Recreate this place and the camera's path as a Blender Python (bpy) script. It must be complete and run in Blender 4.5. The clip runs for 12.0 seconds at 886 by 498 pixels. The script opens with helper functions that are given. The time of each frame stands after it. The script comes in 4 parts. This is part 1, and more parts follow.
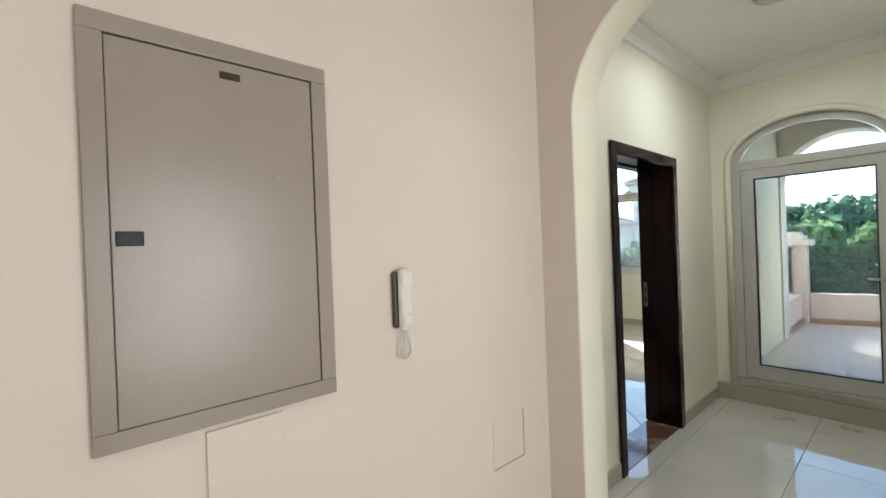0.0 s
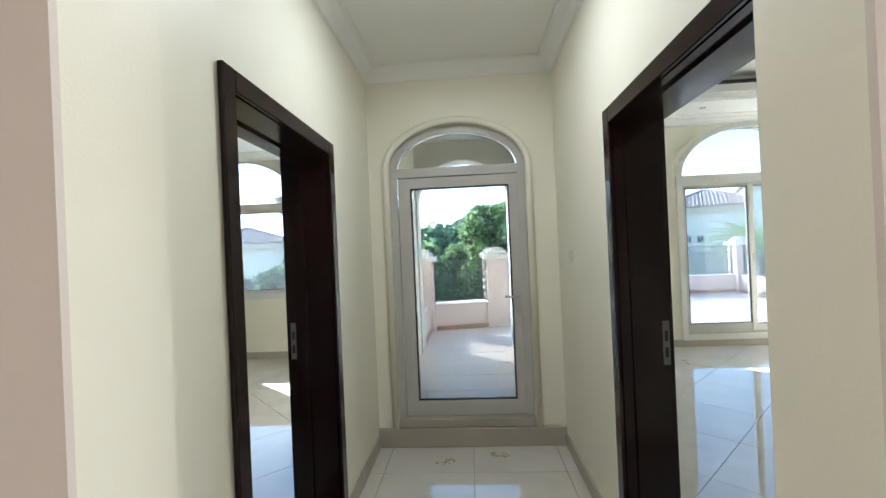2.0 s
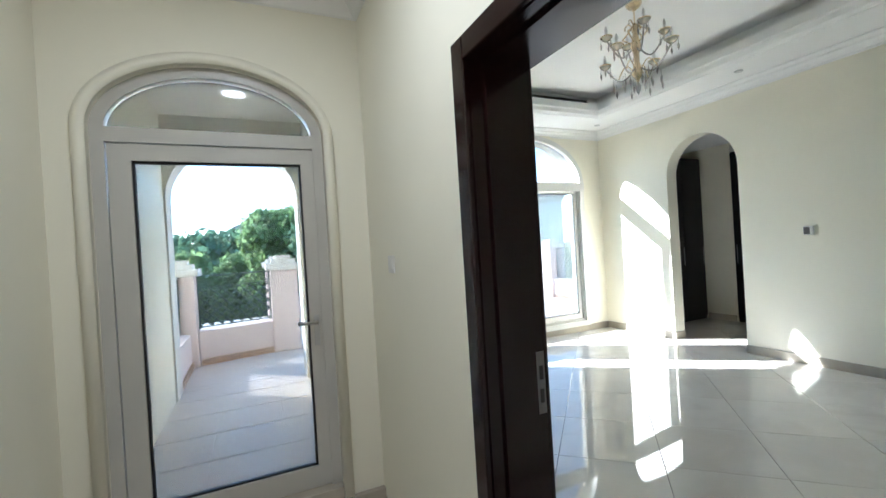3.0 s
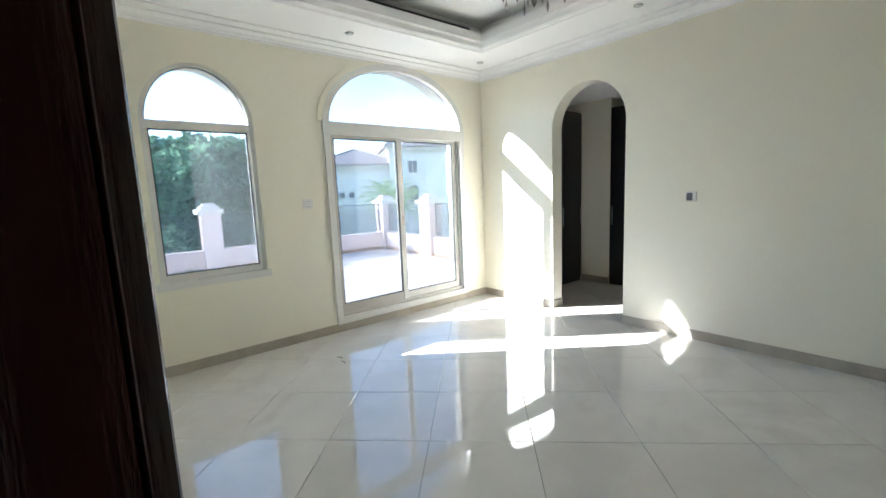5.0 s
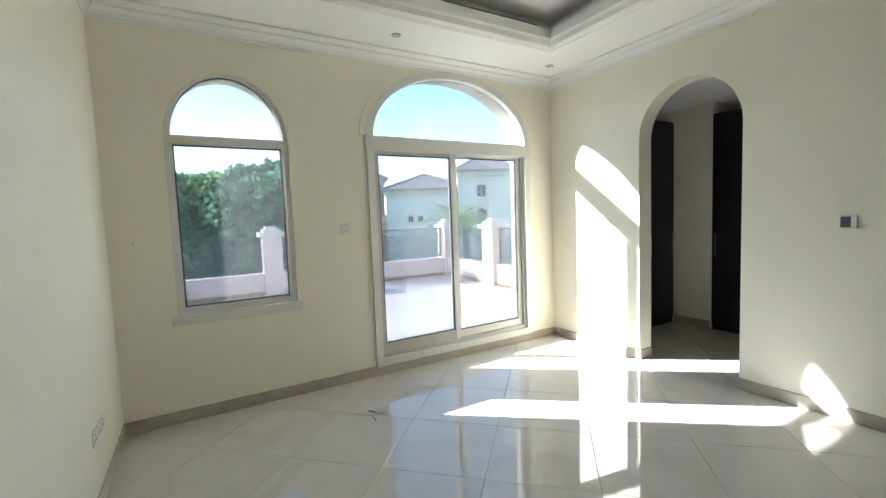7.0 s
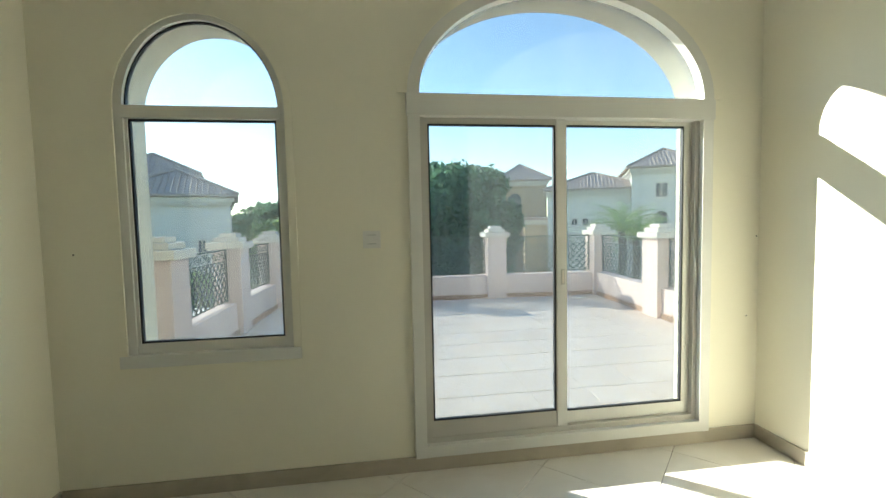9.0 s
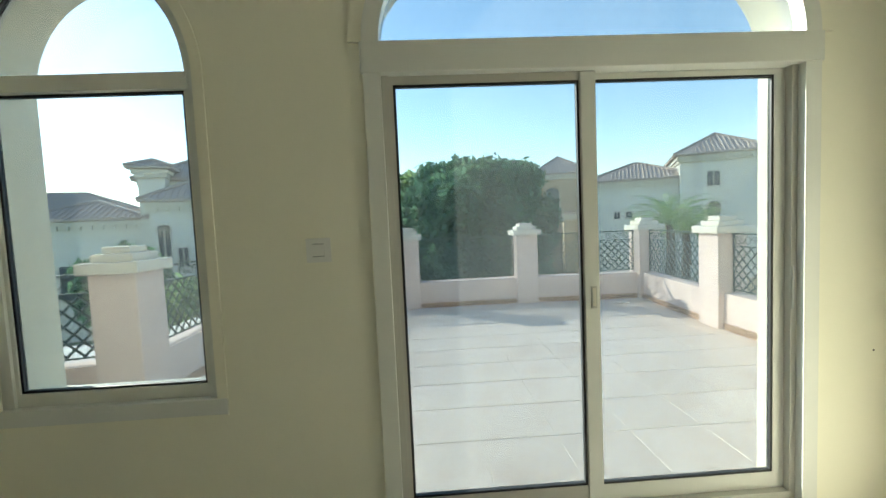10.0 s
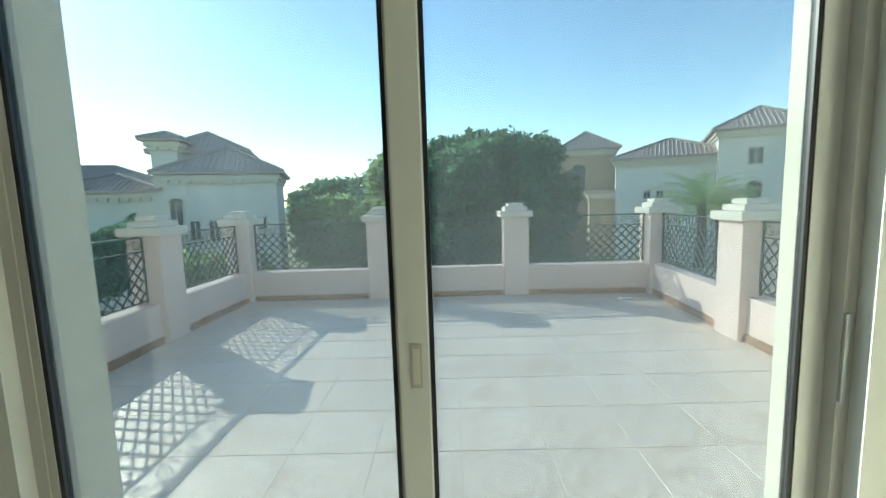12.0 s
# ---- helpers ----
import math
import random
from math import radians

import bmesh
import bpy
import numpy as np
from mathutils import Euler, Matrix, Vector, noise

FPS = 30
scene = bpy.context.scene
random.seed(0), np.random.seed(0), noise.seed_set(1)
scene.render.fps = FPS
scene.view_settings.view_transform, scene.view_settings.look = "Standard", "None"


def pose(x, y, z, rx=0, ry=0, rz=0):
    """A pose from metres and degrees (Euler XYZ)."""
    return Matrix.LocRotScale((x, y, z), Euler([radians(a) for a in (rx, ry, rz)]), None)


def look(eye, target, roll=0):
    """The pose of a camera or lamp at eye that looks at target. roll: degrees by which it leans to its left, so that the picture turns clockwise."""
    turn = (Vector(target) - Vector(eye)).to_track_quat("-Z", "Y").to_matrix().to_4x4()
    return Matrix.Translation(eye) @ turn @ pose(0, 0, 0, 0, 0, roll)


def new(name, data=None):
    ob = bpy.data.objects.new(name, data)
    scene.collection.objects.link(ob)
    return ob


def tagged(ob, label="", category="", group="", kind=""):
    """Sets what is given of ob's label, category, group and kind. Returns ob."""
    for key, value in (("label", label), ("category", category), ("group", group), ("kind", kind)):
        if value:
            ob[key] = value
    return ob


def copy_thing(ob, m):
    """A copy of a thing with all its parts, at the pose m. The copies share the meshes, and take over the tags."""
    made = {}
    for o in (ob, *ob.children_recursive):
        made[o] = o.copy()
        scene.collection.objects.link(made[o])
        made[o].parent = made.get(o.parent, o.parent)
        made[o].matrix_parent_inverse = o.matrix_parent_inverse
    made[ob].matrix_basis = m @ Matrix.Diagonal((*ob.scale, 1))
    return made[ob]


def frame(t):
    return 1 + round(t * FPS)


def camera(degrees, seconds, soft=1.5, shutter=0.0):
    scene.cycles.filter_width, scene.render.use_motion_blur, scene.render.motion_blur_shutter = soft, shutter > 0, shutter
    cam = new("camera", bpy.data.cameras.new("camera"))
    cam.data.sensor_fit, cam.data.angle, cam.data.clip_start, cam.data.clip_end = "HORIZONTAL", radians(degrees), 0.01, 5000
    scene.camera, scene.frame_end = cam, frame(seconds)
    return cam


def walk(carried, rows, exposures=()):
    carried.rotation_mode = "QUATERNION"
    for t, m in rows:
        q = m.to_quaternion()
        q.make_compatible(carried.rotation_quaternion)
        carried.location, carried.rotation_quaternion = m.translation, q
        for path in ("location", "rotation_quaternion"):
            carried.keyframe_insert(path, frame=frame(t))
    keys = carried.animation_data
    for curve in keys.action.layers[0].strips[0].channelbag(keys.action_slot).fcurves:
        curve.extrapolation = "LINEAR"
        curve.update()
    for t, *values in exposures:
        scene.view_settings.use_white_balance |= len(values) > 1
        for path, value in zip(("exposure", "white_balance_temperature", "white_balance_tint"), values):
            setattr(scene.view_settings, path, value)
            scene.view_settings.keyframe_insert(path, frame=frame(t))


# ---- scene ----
cam = camera(92.9, 12.0)
PATH = [
    (0, (0.531, -0.028, 1.502), (-0.965, 1.299, 1.494), -2.2),
    (0.5, (0.321, 0.234, 1.534), (-0.631, 1.992, 1.518), -1.9),
    (1, (0.165, 0.492, 1.549), (-0.283, 2.441, 1.532), -1.3),
    (1.5, (0.094, 0.868, 1.52), (-0.198, 2.847, 1.504), -2.5),
    (2, (0.012, 1.269, 1.515), (-0.113, 3.266, 1.52), -2.5),
    (2.5, (-0.05, 1.708, 1.526), (0.226, 3.688, 1.529), -2.3),
    (3, (0.057, 2.128, 1.505), (0.889, 3.946, 1.495), -3.5),
    (3.5, (0.290, 2.438, 1.526), (1.553, 3.988, 1.469), -3.2),
    (5.3, (0.945, 2.959, 1.604), (2.198, 4.491, 1.316), -2.6),
    (5.5, (0.958, 2.929, 1.595), (2.185, 4.483, 1.317), -2.9),
    (6, (1.013, 2.985, 1.578), (2.206, 4.574, 1.344), -2.9),
    (6.5, (1.220, 3.171, 1.561), (2.349, 4.811, 1.369), -2.3),
    (7, (1.472, 3.462, 1.584), (2.481, 5.182, 1.434), -2.2),
    (7.2, (1.58, 3.588, 1.531), (2.536, 5.341, 1.407), -2.4),
    (8.8, (2.66, 4.625, 1.604), (3.018, 6.589, 1.479), -0.8),
    (9, (2.801, 4.778, 1.604), (3.08, 6.754, 1.484), -1.2),
    (9.5, (3.01, 5.152, 1.595), (3.165, 7.142, 1.479), -2.2),
    (10, (3.193, 5.524, 1.616), (3.29, 7.518, 1.488), -2.6),
    (10.5, (3.415, 5.789, 1.61), (3.449, 7.784, 1.461), -2.9),
    (11, (3.644, 5.994, 1.632), (3.623, 7.985, 1.45), -2.9),
    (11.5, (3.866, 6.241, 1.592), (3.829, 8.23, 1.382), -2.0),
    (12, (4.072, 6.509, 1.613), (4.037, 8.495, 1.381), -1.8),
]
EXPOSURES = [(0.0, 3.95, 5550, 5), (2.0, 4.05, 5350, 7), (3.5, 4.1, 5150, 10), (5.5, 4.0, 5350, 12), (7.2, 3.65, 5600, 9), (9.0, 3.2, 6050, -1), (10.0, 2.98, 6000, -5), (10.5, 2.93, 5950, -7), (12.0, 2.75, 5700, -10)]
walk(cam, [(t, look(eye, target, roll)) for t, eye, target, roll in PATH], EXPOSURES)

# ---- light ----
SUN_FROM = Vector((-0.70, 0.57, 0.467)).normalized()   # towards the sun
world = bpy.data.worlds.new("world")
scene.world = world
world.use_nodes = True
wn = world.node_tree
sky = wn.nodes.new("ShaderNodeTexSky")
sky.sky_type = "NISHITA"
sky.sun_disc = False
sky.sun_elevation = math.asin(SUN_FROM.z)
sky.sun_rotation = math.atan2(SUN_FROM.x, SUN_FROM.y)
sky.air_density, sky.dust_density, sky.ozone_density = 1.0, 0.2, 1.2
wn.links.new(sky.outputs[0], wn.nodes["Background"].inputs[0])
wn.nodes["Background"].inputs[1].default_value = 0.15
sun_data = bpy.data.lights.new("sun", "SUN")
sun_data.energy, sun_data.angle, sun_data.color = 2.5, radians(0.53), (1.0, 0.93, 0.82)
sun = new("sun", sun_data)
sun.matrix_world = look(SUN_FROM * 40, (0, 0, 0))


# ---- materials ----
def material(name, base, rough=0.5, metal=0.0, dark=0.85, scale=6.0, grain=60.0, bump=0.05, coat=0.0, island=0.0, objrand=0.0, spec=0.5, stretch=(1, 1, 1)):
    m = bpy.data.materials.new(name)
    m.use_nodes = True
    nt = m.node_tree
    b = nt.nodes["Principled BSDF"]
    L = nt.links.new
    tc = nt.nodes.new("ShaderNodeTexCoord")
    geo = nt.nodes.new("ShaderNodeNewGeometry")
    mp = nt.nodes.new("ShaderNodeMapping")
    mp.inputs["Scale"].default_value = stretch
    L(geo.outputs["Position"], mp.inputs[0])
    n1 = nt.nodes.new("ShaderNodeTexNoise")
    n1.inputs["Scale"].default_value, n1.inputs["Detail"].default_value = scale, 5
    n2 = nt.nodes.new("ShaderNodeTexNoise")
    n2.inputs["Scale"].default_value, n2.inputs["Detail"].default_value = grain, 3
    for n in (n1, n2):
        L(mp.outputs[0], n.inputs["Vector"])
    ramp = nt.nodes.new("ShaderNodeMapRange")
    ramp.inputs[1].default_value, ramp.inputs[2].default_value = 0.3, 0.7
    L(n1.outputs[0], ramp.inputs[0])
    mix = nt.nodes.new("ShaderNodeMix")
    mix.data_type = "RGBA"
    mix.inputs[6].default_value = (*[c * dark for c in base], 1)
    mix.inputs[7].default_value = (*base, 1)
    L(ramp.outputs[0], mix.inputs[0])
    col = mix.outputs[2]
    if island or objrand:
        hsv = nt.nodes.new("ShaderNodeHueSaturation")
        mr = nt.nodes.new("ShaderNodeMapRange")
        k = island or objrand
        mr.inputs[3].default_value, mr.inputs[4].default_value = 1 - k, 1 + k
        if island:
            L(geo.outputs["Random Per Island"], mr.inputs[0])
        else:
            oi = nt.nodes.new("ShaderNodeObjectInfo")
            L(oi.outputs["Random"], mr.inputs[0])
        L(mr.outputs[0], hsv.inputs["Value"])
        L(col, hsv.inputs["Color"])
        col = hsv.outputs[0]
    L(col, b.inputs["Base Color"])
    b.inputs["Roughness"].default_value, b.inputs["Metallic"].default_value = rough, metal
    b.inputs["Specular IOR Level"].default_value = spec
    b.inputs["Coat Weight"].default_value = coat
    rr = nt.nodes.new("ShaderNodeMapRange")
    rr.inputs[3].default_value, rr.inputs[4].default_value = rough * 0.85, min(1, rough * 1.2)
    L(n2.outputs[0], rr.inputs[0])
    L(rr.outputs[0], b.inputs["Roughness"])
    if bump:
        bp = nt.nodes.new("ShaderNodeBump")
        bp.inputs["Strength"].default_value, bp.inputs["Distance"].default_value = bump, 0.01
        L(n2.outputs[0], bp.inputs["Height"])
        L(bp.outputs[0], b.inputs["Normal"])
    return m


def marble(name, base, vein, rough, objrand=0.03, scale=1.3, bump=0.0):
    m = material(name, base, rough, dark=0.93, scale=scale * 2, grain=30, bump=bump, objrand=objrand)
    nt = m.node_tree
    L = nt.links.new
    w = nt.nodes.new("ShaderNodeTexNoise")
    w.inputs["Scale"].default_value, w.inputs["Detail"].default_value, w.inputs["Distortion"].default_value = scale, 8, 1.6
    geo = nt.nodes.new("ShaderNodeNewGeometry")
    oi = nt.nodes.new("ShaderNodeObjectInfo")
    add = nt.nodes.new("ShaderNodeVectorMath")
    scl = nt.nodes.new("ShaderNodeVectorMath")
    scl.operation = "SCALE"
    scl.inputs[0].default_value, scl.inputs["Scale"].default_value = (1, 1, 1), 1.0
    mul = nt.nodes.new("ShaderNodeMath")
    mul.operation = "MULTIPLY"
    mul.inputs[1].default_value = 37.0
    L(oi.outputs["Random"], mul.inputs[0])
    L(mul.outputs[0], scl.inputs["Scale"])
    L(geo.outputs["Position"], add.inputs[0])
    L(scl.outputs[0], add.inputs[1])
    L(add.outputs[0], w.inputs["Vector"])
    mr = nt.nodes.new("ShaderNodeMapRange")
    mr.inputs[1].default_value, mr.inputs[2].default_value = 0.50, 0.66
    L(w.outputs[0], mr.inputs[0])
    mix = nt.nodes.new("ShaderNodeMix")
    mix.data_type = "RGBA"
    mix.inputs[7].default_value = (*vein, 1)
    b = nt.nodes["Principled BSDF"]
    old = b.inputs["Base Color"].links[0].from_socket
    L(mr.outputs[0], mix.inputs[0])
    L(old, mix.inputs[6])
    L(mix.outputs[2], b.inputs["Base Color"])
    return m


def glass_material(name, tint=(0.43, 0.433, 0.424), dust_haze=0.014):
    """Glass with a tint that dims the view outside, a Fresnel gloss and a thin dusty film that catches the light as
    haze.
    """
    m = bpy.data.materials.new(name)
    m.use_nodes = True
    nt = m.node_tree
    L = nt.links.new
    nt.nodes.clear()
    out = nt.nodes.new("ShaderNodeOutputMaterial")
    tr = nt.nodes.new("ShaderNodeBsdfTransparent")
    # Grey tint lowers the outdoor brightness against the room.
    tr.inputs[0].default_value = (*tint, 1)
    gl = nt.nodes.new("ShaderNodeBsdfGlossy")
    gl.inputs["Roughness"].default_value = 0.02
    lw = nt.nodes.new("ShaderNodeLayerWeight")
    pw = nt.nodes.new("ShaderNodeMath")
    pw.operation, pw.inputs[1].default_value = "POWER", 4.0
    L(lw.outputs["Facing"], pw.inputs[0])
    fr = nt.nodes.new("ShaderNodeMapRange")
    fr.inputs[3].default_value, fr.inputs[4].default_value = 0.012, 0.7
    L(pw.outputs[0], fr.inputs[0])
    mx = nt.nodes.new("ShaderNodeMixShader")
    L(fr.outputs[0], mx.inputs[0])
    L(tr.outputs[0], mx.inputs[1])
    L(gl.outputs[0], mx.inputs[2])
    # Dusty film; its pale translucency also lays haze over the view outside.
    film = nt.nodes.new("ShaderNodeBsdfTranslucent")
    film.inputs[0].default_value = (0.85, 0.84, 0.82, 1)
    geo = nt.nodes.new("ShaderNodeNewGeometry")
    mp = nt.nodes.new("ShaderNodeMapping")
    mp.inputs["Scale"].default_value = (2.2, 1.0, 0.7)
    L(geo.outputs["Position"], mp.inputs[0])
    nz = nt.nodes.new("ShaderNodeTexNoise")
    nz.inputs["Scale"].default_value, nz.inputs["Detail"].default_value = 1.6, 6
    L(mp.outputs[0], nz.inputs["Vector"])
    mr = nt.nodes.new("ShaderNodeMapRange")
    mr.inputs[1].default_value, mr.inputs[2].default_value = 0.3, 0.7
    mr.inputs[3].default_value, mr.inputs[4].default_value = dust_haze * 0.6, dust_haze * 1.4
    L(nz.outputs[0], mr.inputs[0])
    dm = nt.nodes.new("ShaderNodeMixShader")
    L(mr.outputs[0], dm.inputs[0])
    L(mx.outputs[0], dm.inputs[1])
    L(film.outputs[0], dm.inputs[2])
    L(dm.outputs[0], out.inputs[0])
    return m


def glow(name, colour, strength):
    m = bpy.data.materials.new(name)
    m.use_nodes = True
    b = m.node_tree.nodes["Principled BSDF"]
    b.inputs["Base Color"].default_value = (0.8, 0.8, 0.8, 1)
    b.inputs["Emission Color"].default_value = (*colour, 1)
    b.inputs["Emission Strength"].default_value = strength
    return m


M_WALL = material("cream_paint", (0.87, 0.83, 0.685), 0.45, dark=0.97, scale=1.5, grain=140, bump=0.06)
M_LOBBY = material("beige_paint", (0.75, 0.665, 0.585), 0.42, dark=0.96, scale=1.5, grain=140, bump=0.06)
M_WHITE = material("white_ceiling_paint", (0.89, 0.88, 0.85), 0.6, dark=0.98, scale=2, grain=120, bump=0.03)
M_FLOOR = marble("polished_tile", (0.70, 0.665, 0.60), (0.63, 0.59, 0.525), 0.032)
M_FLOOR.node_tree.nodes["Principled BSDF"].inputs["Specular IOR Level"].default_value = 0.85
M_GROUT = material("grey_grout", (0.34, 0.32, 0.29), 0.8)
M_SKIRT = marble("skirting_tile", (0.47, 0.42, 0.34), (0.40, 0.36, 0.29), 0.2)
M_BROWN = marble("brown_marble", (0.16, 0.085, 0.05), (0.45, 0.36, 0.28), 0.08, scale=3)
M_WOOD = material("dark_stained_wood", (0.014, 0.0045, 0.004), 0.14, dark=0.75, scale=5, grain=40, bump=0.03, spec=0.3, stretch=(6, 6, 0.5))
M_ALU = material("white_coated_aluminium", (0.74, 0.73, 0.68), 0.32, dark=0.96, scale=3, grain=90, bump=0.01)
# Darker grey: hall door's own colour, backlit shade on the sliding door.
M_ALUG = material("grey_backlit_aluminium", (0.54, 0.52, 0.47), 0.35, dark=0.94, scale=3, grain=90, bump=0.01)
M_STEEL = material("brushed_steel", (0.55, 0.55, 0.54), 0.3, metal=1.0, grain=200, bump=0.02)
M_BLACK = material("black_rubber", (0.012, 0.012, 0.013), 0.5)
M_GLASS = glass_material("view_dimming_glass")
M_PANEL = material("grey_painted_steel", (0.33, 0.28, 0.245), 0.25, dark=0.93, scale=4, grain=80, bump=0.03)
M_PLASTIC = material("white_plastic", (0.78, 0.76, 0.71), 0.35, dark=0.97, bump=0.0)
M_DARKGREY = material("dark_brown_plastic", (0.09, 0.07, 0.06), 0.4)
M_GREY = material("grey_plastic", (0.16, 0.15, 0.15), 0.4)
M_IRON = material("dark_green_iron", (0.055, 0.085, 0.08), 0.4, dark=0.7, scale=20, bump=0.08)
M_PINK = material("pink_render", (0.75, 0.61, 0.55), 0.85, dark=0.93, scale=2, grain=120, bump=0.25)
M_CAP = material("cream_stone_cap", (0.72, 0.67, 0.58), 0.8, dark=0.92, scale=4, grain=90, bump=0.15)
M_OUT = material("cream_render", (0.78, 0.74, 0.66), 0.85, dark=0.95, scale=1, grain=100, bump=0.2)
M_TERRACE = marble("terrace_tile", (0.76, 0.66, 0.57), (0.62, 0.51, 0.42), 0.45, objrand=0.05, scale=2.2, bump=0.05)
_nt = M_TERRACE.node_tree
_tc = _nt.nodes.new("ShaderNodeTexCoord")
_ln = _nt.nodes.new("ShaderNodeVectorMath")
_ln.operation = "LENGTH"
_nz = _nt.nodes.new("ShaderNodeTexNoise")
_nz.inputs["Scale"].default_value = 7.0
_ad = _nt.nodes.new("ShaderNodeMath")
_ad.operation, _ad.inputs[2].default_value = "MULTIPLY_ADD", 0.0
_ad.inputs[1].default_value = 0.16
_sn = _nt.nodes.new("ShaderNodeMath")
_sn.operation, _sn.inputs[1].default_value = "MULTIPLY", 62.0
_si = _nt.nodes.new("ShaderNodeMath")
_si.operation = "SINE"
_mr = _nt.nodes.new("ShaderNodeMapRange")
_mr.inputs[1].default_value, _mr.inputs[2].default_value, _mr.inputs[4].default_value = 0.1, 1.0, 0.30
_mx = _nt.nodes.new("ShaderNodeMix")
_mx.data_type = "RGBA"
_mx.inputs[7].default_value = (0.40, 0.32, 0.25, 1)
_b = _nt.nodes["Principled BSDF"]
_old = _b.inputs["Base Color"].links[0].from_socket
for _p, _q in ((_tc.outputs["Object"], _ln.inputs[0]), (_tc.outputs["Object"], _nz.inputs["Vector"]), (_nz.outputs[0], _ad.inputs[0]), (_ln.outputs["Value"], _ad.inputs[2]), (_ad.outputs[0], _sn.inputs[0]), (_sn.outputs[0], _si.inputs[0]), (_si.outputs[0], _mr.inputs[0]), (_mr.outputs[0], _mx.inputs[0]), (_old, _mx.inputs[6]), (_mx.outputs[2], _b.inputs["Base Color"])):
    _nt.links.new(_p, _q)
M_TERRA = material("terracotta_skirting", (0.40, 0.25, 0.16), 0.7, dark=0.8, scale=6, objrand=0.12)
M_GOLD = material("polished_gold", (0.86, 0.72, 0.50), 0.25, metal=1.0, bump=0.0)
M_CRYSTAL = material("crystal_glass", (0.85, 0.83, 0.80), 0.05, bump=0.0)
M_CRYSTAL.node_tree.nodes["Principled BSDF"].inputs["Transmission Weight"].default_value = 0.7
M_WARD = material("black_lacquer", (0.008, 0.009, 0.011), 0.35, dark=0.8, scale=4, bump=0.0)
M_HOUSE_A = material("sand_render", (0.56, 0.44, 0.29), 0.9, dark=0.92, scale=0.6, grain=30, bump=0.1)
M_HOUSE_B = material("pale_render", (0.78, 0.74, 0.67), 0.9, dark=0.93, scale=0.6, grain=30, bump=0.1)
M_ROOF = material("clay_roof_tile", (0.46, 0.38, 0.33), 0.85, dark=0.8, scale=2, grain=30, bump=0.1, island=0.18)
M_HGLASS = material("dark_window_glass", (0.05, 0.07, 0.09), 0.06, bump=0.0)
M_GROUND = material("lawn_and_sand", (0.30, 0.31, 0.15), 0.95, dark=0.65, scale=0.12, grain=6, bump=0.3)
M_ROAD = material("asphalt", (0.06, 0.06, 0.06), 0.9, dark=0.8, scale=2)
M_LEAF = material("tree_leaves", (0.22, 0.37, 0.21), 0.6, dark=0.6, scale=0.8, grain=10, bump=0.0, island=0.35)
M_LEAF2 = material("light_tree_leaves", (0.38, 0.52, 0.22), 0.6, dark=0.65, scale=0.8, grain=10, bump=0.0, island=0.35)
for _m in (M_LEAF, M_LEAF2):
    _nt = _m.node_tree
    _b = _nt.nodes["Principled BSDF"]
    _t = _nt.nodes.new("ShaderNodeBsdfTranslucent")
    _x = _nt.nodes.new("ShaderNodeMixShader")
    _x.inputs[0].default_value = 0.55
    _nt.links.new(_b.inputs["Base Color"].links[0].from_socket, _t.inputs[0])
    _nt.links.new(_b.outputs[0], _x.inputs[1])
    _nt.links.new(_t.outputs[0], _x.inputs[2])
    _nt.links.new(_x.outputs[0], _nt.nodes["Material Output"].inputs[0])
M_BARK = material("bark", (0.13, 0.09, 0.06), 0.9, dark=0.6, scale=8, bump=0.4)
M_POOL = material("pool_water", (0.10, 0.32, 0.42), 0.05, bump=0.05, grain=8)
M_DEBRIS = material("dark_dried_scrap", (0.05, 0.03, 0.02), 0.8)
M_LAMPGLASS = material("frosted_lamp_glass", (0.75, 0.74, 0.72), 0.3, bump=0.0)
# Glow for the added lobby lamp, which stays out of view.
M_LOBBYLAMP = glow("added_warm_lamp", (1.0, 0.78, 0.52), 0.8)


# ---- mesh helpers ----
def link_mesh(name, bm, mat, parent=None, label="", smooth=False):
    me = bpy.data.meshes.new(name)
    bmesh.ops.recalc_face_normals(bm, faces=bm.faces)
    bm.to_mesh(me)
    bm.free()
    me.materials.append(mat)
    if smooth:
        me.shade_smooth()
    ob = new(name, me)
    if parent is not None:
        ob.parent = parent
        ob.matrix_parent_inverse = Matrix.Translation(parent.location).inverted() if parent.parent is None else Matrix()
        if parent.parent is not None:
            ob.matrix_parent_inverse = Matrix.Translation(parent.parent.location).inverted()
            ob.matrix_parent_inverse = Matrix()
    if label:
        ob["label"] = label
    return ob


def part(name, bm, mat, parent, label="", smooth=False):
    return link_mesh(name, bm, mat, parent, label, smooth)


def thing(name, at, label, category, group="", kind=""):
    ob = new(name)
    ob.location = at
    ob.empty_display_size = 0.1
    return tagged(ob, label, category, group, kind)


def structure(name, bm, mat, label="", category="", smooth=False):
    return tagged(link_mesh(name, bm, mat, None, "", smooth), label or name.replace("_", " "), category or name.split("_")[0], kind="structure")


def box(bm, x0, x1, y0, y1, z0, z1, bevel=0.0):
    vs = [bm.verts.new((x, y, z)) for x in (x0, x1) for y in (y0, y1) for z in (z0, z1)]
    fs = [bm.faces.new([vs[i] for i in f]) for f in ((0, 1, 3, 2), (4, 6, 7, 5), (0, 4, 5, 1), (2, 3, 7, 6), (0, 2, 6, 4), (1, 5, 7, 3))]
    if bevel:
        es = list({e for f in fs for e in f.edges})
        bmesh.ops.bevel(bm, geom=es, offset=bevel, segments=2, affect="EDGES", profile=0.5)
    return bm


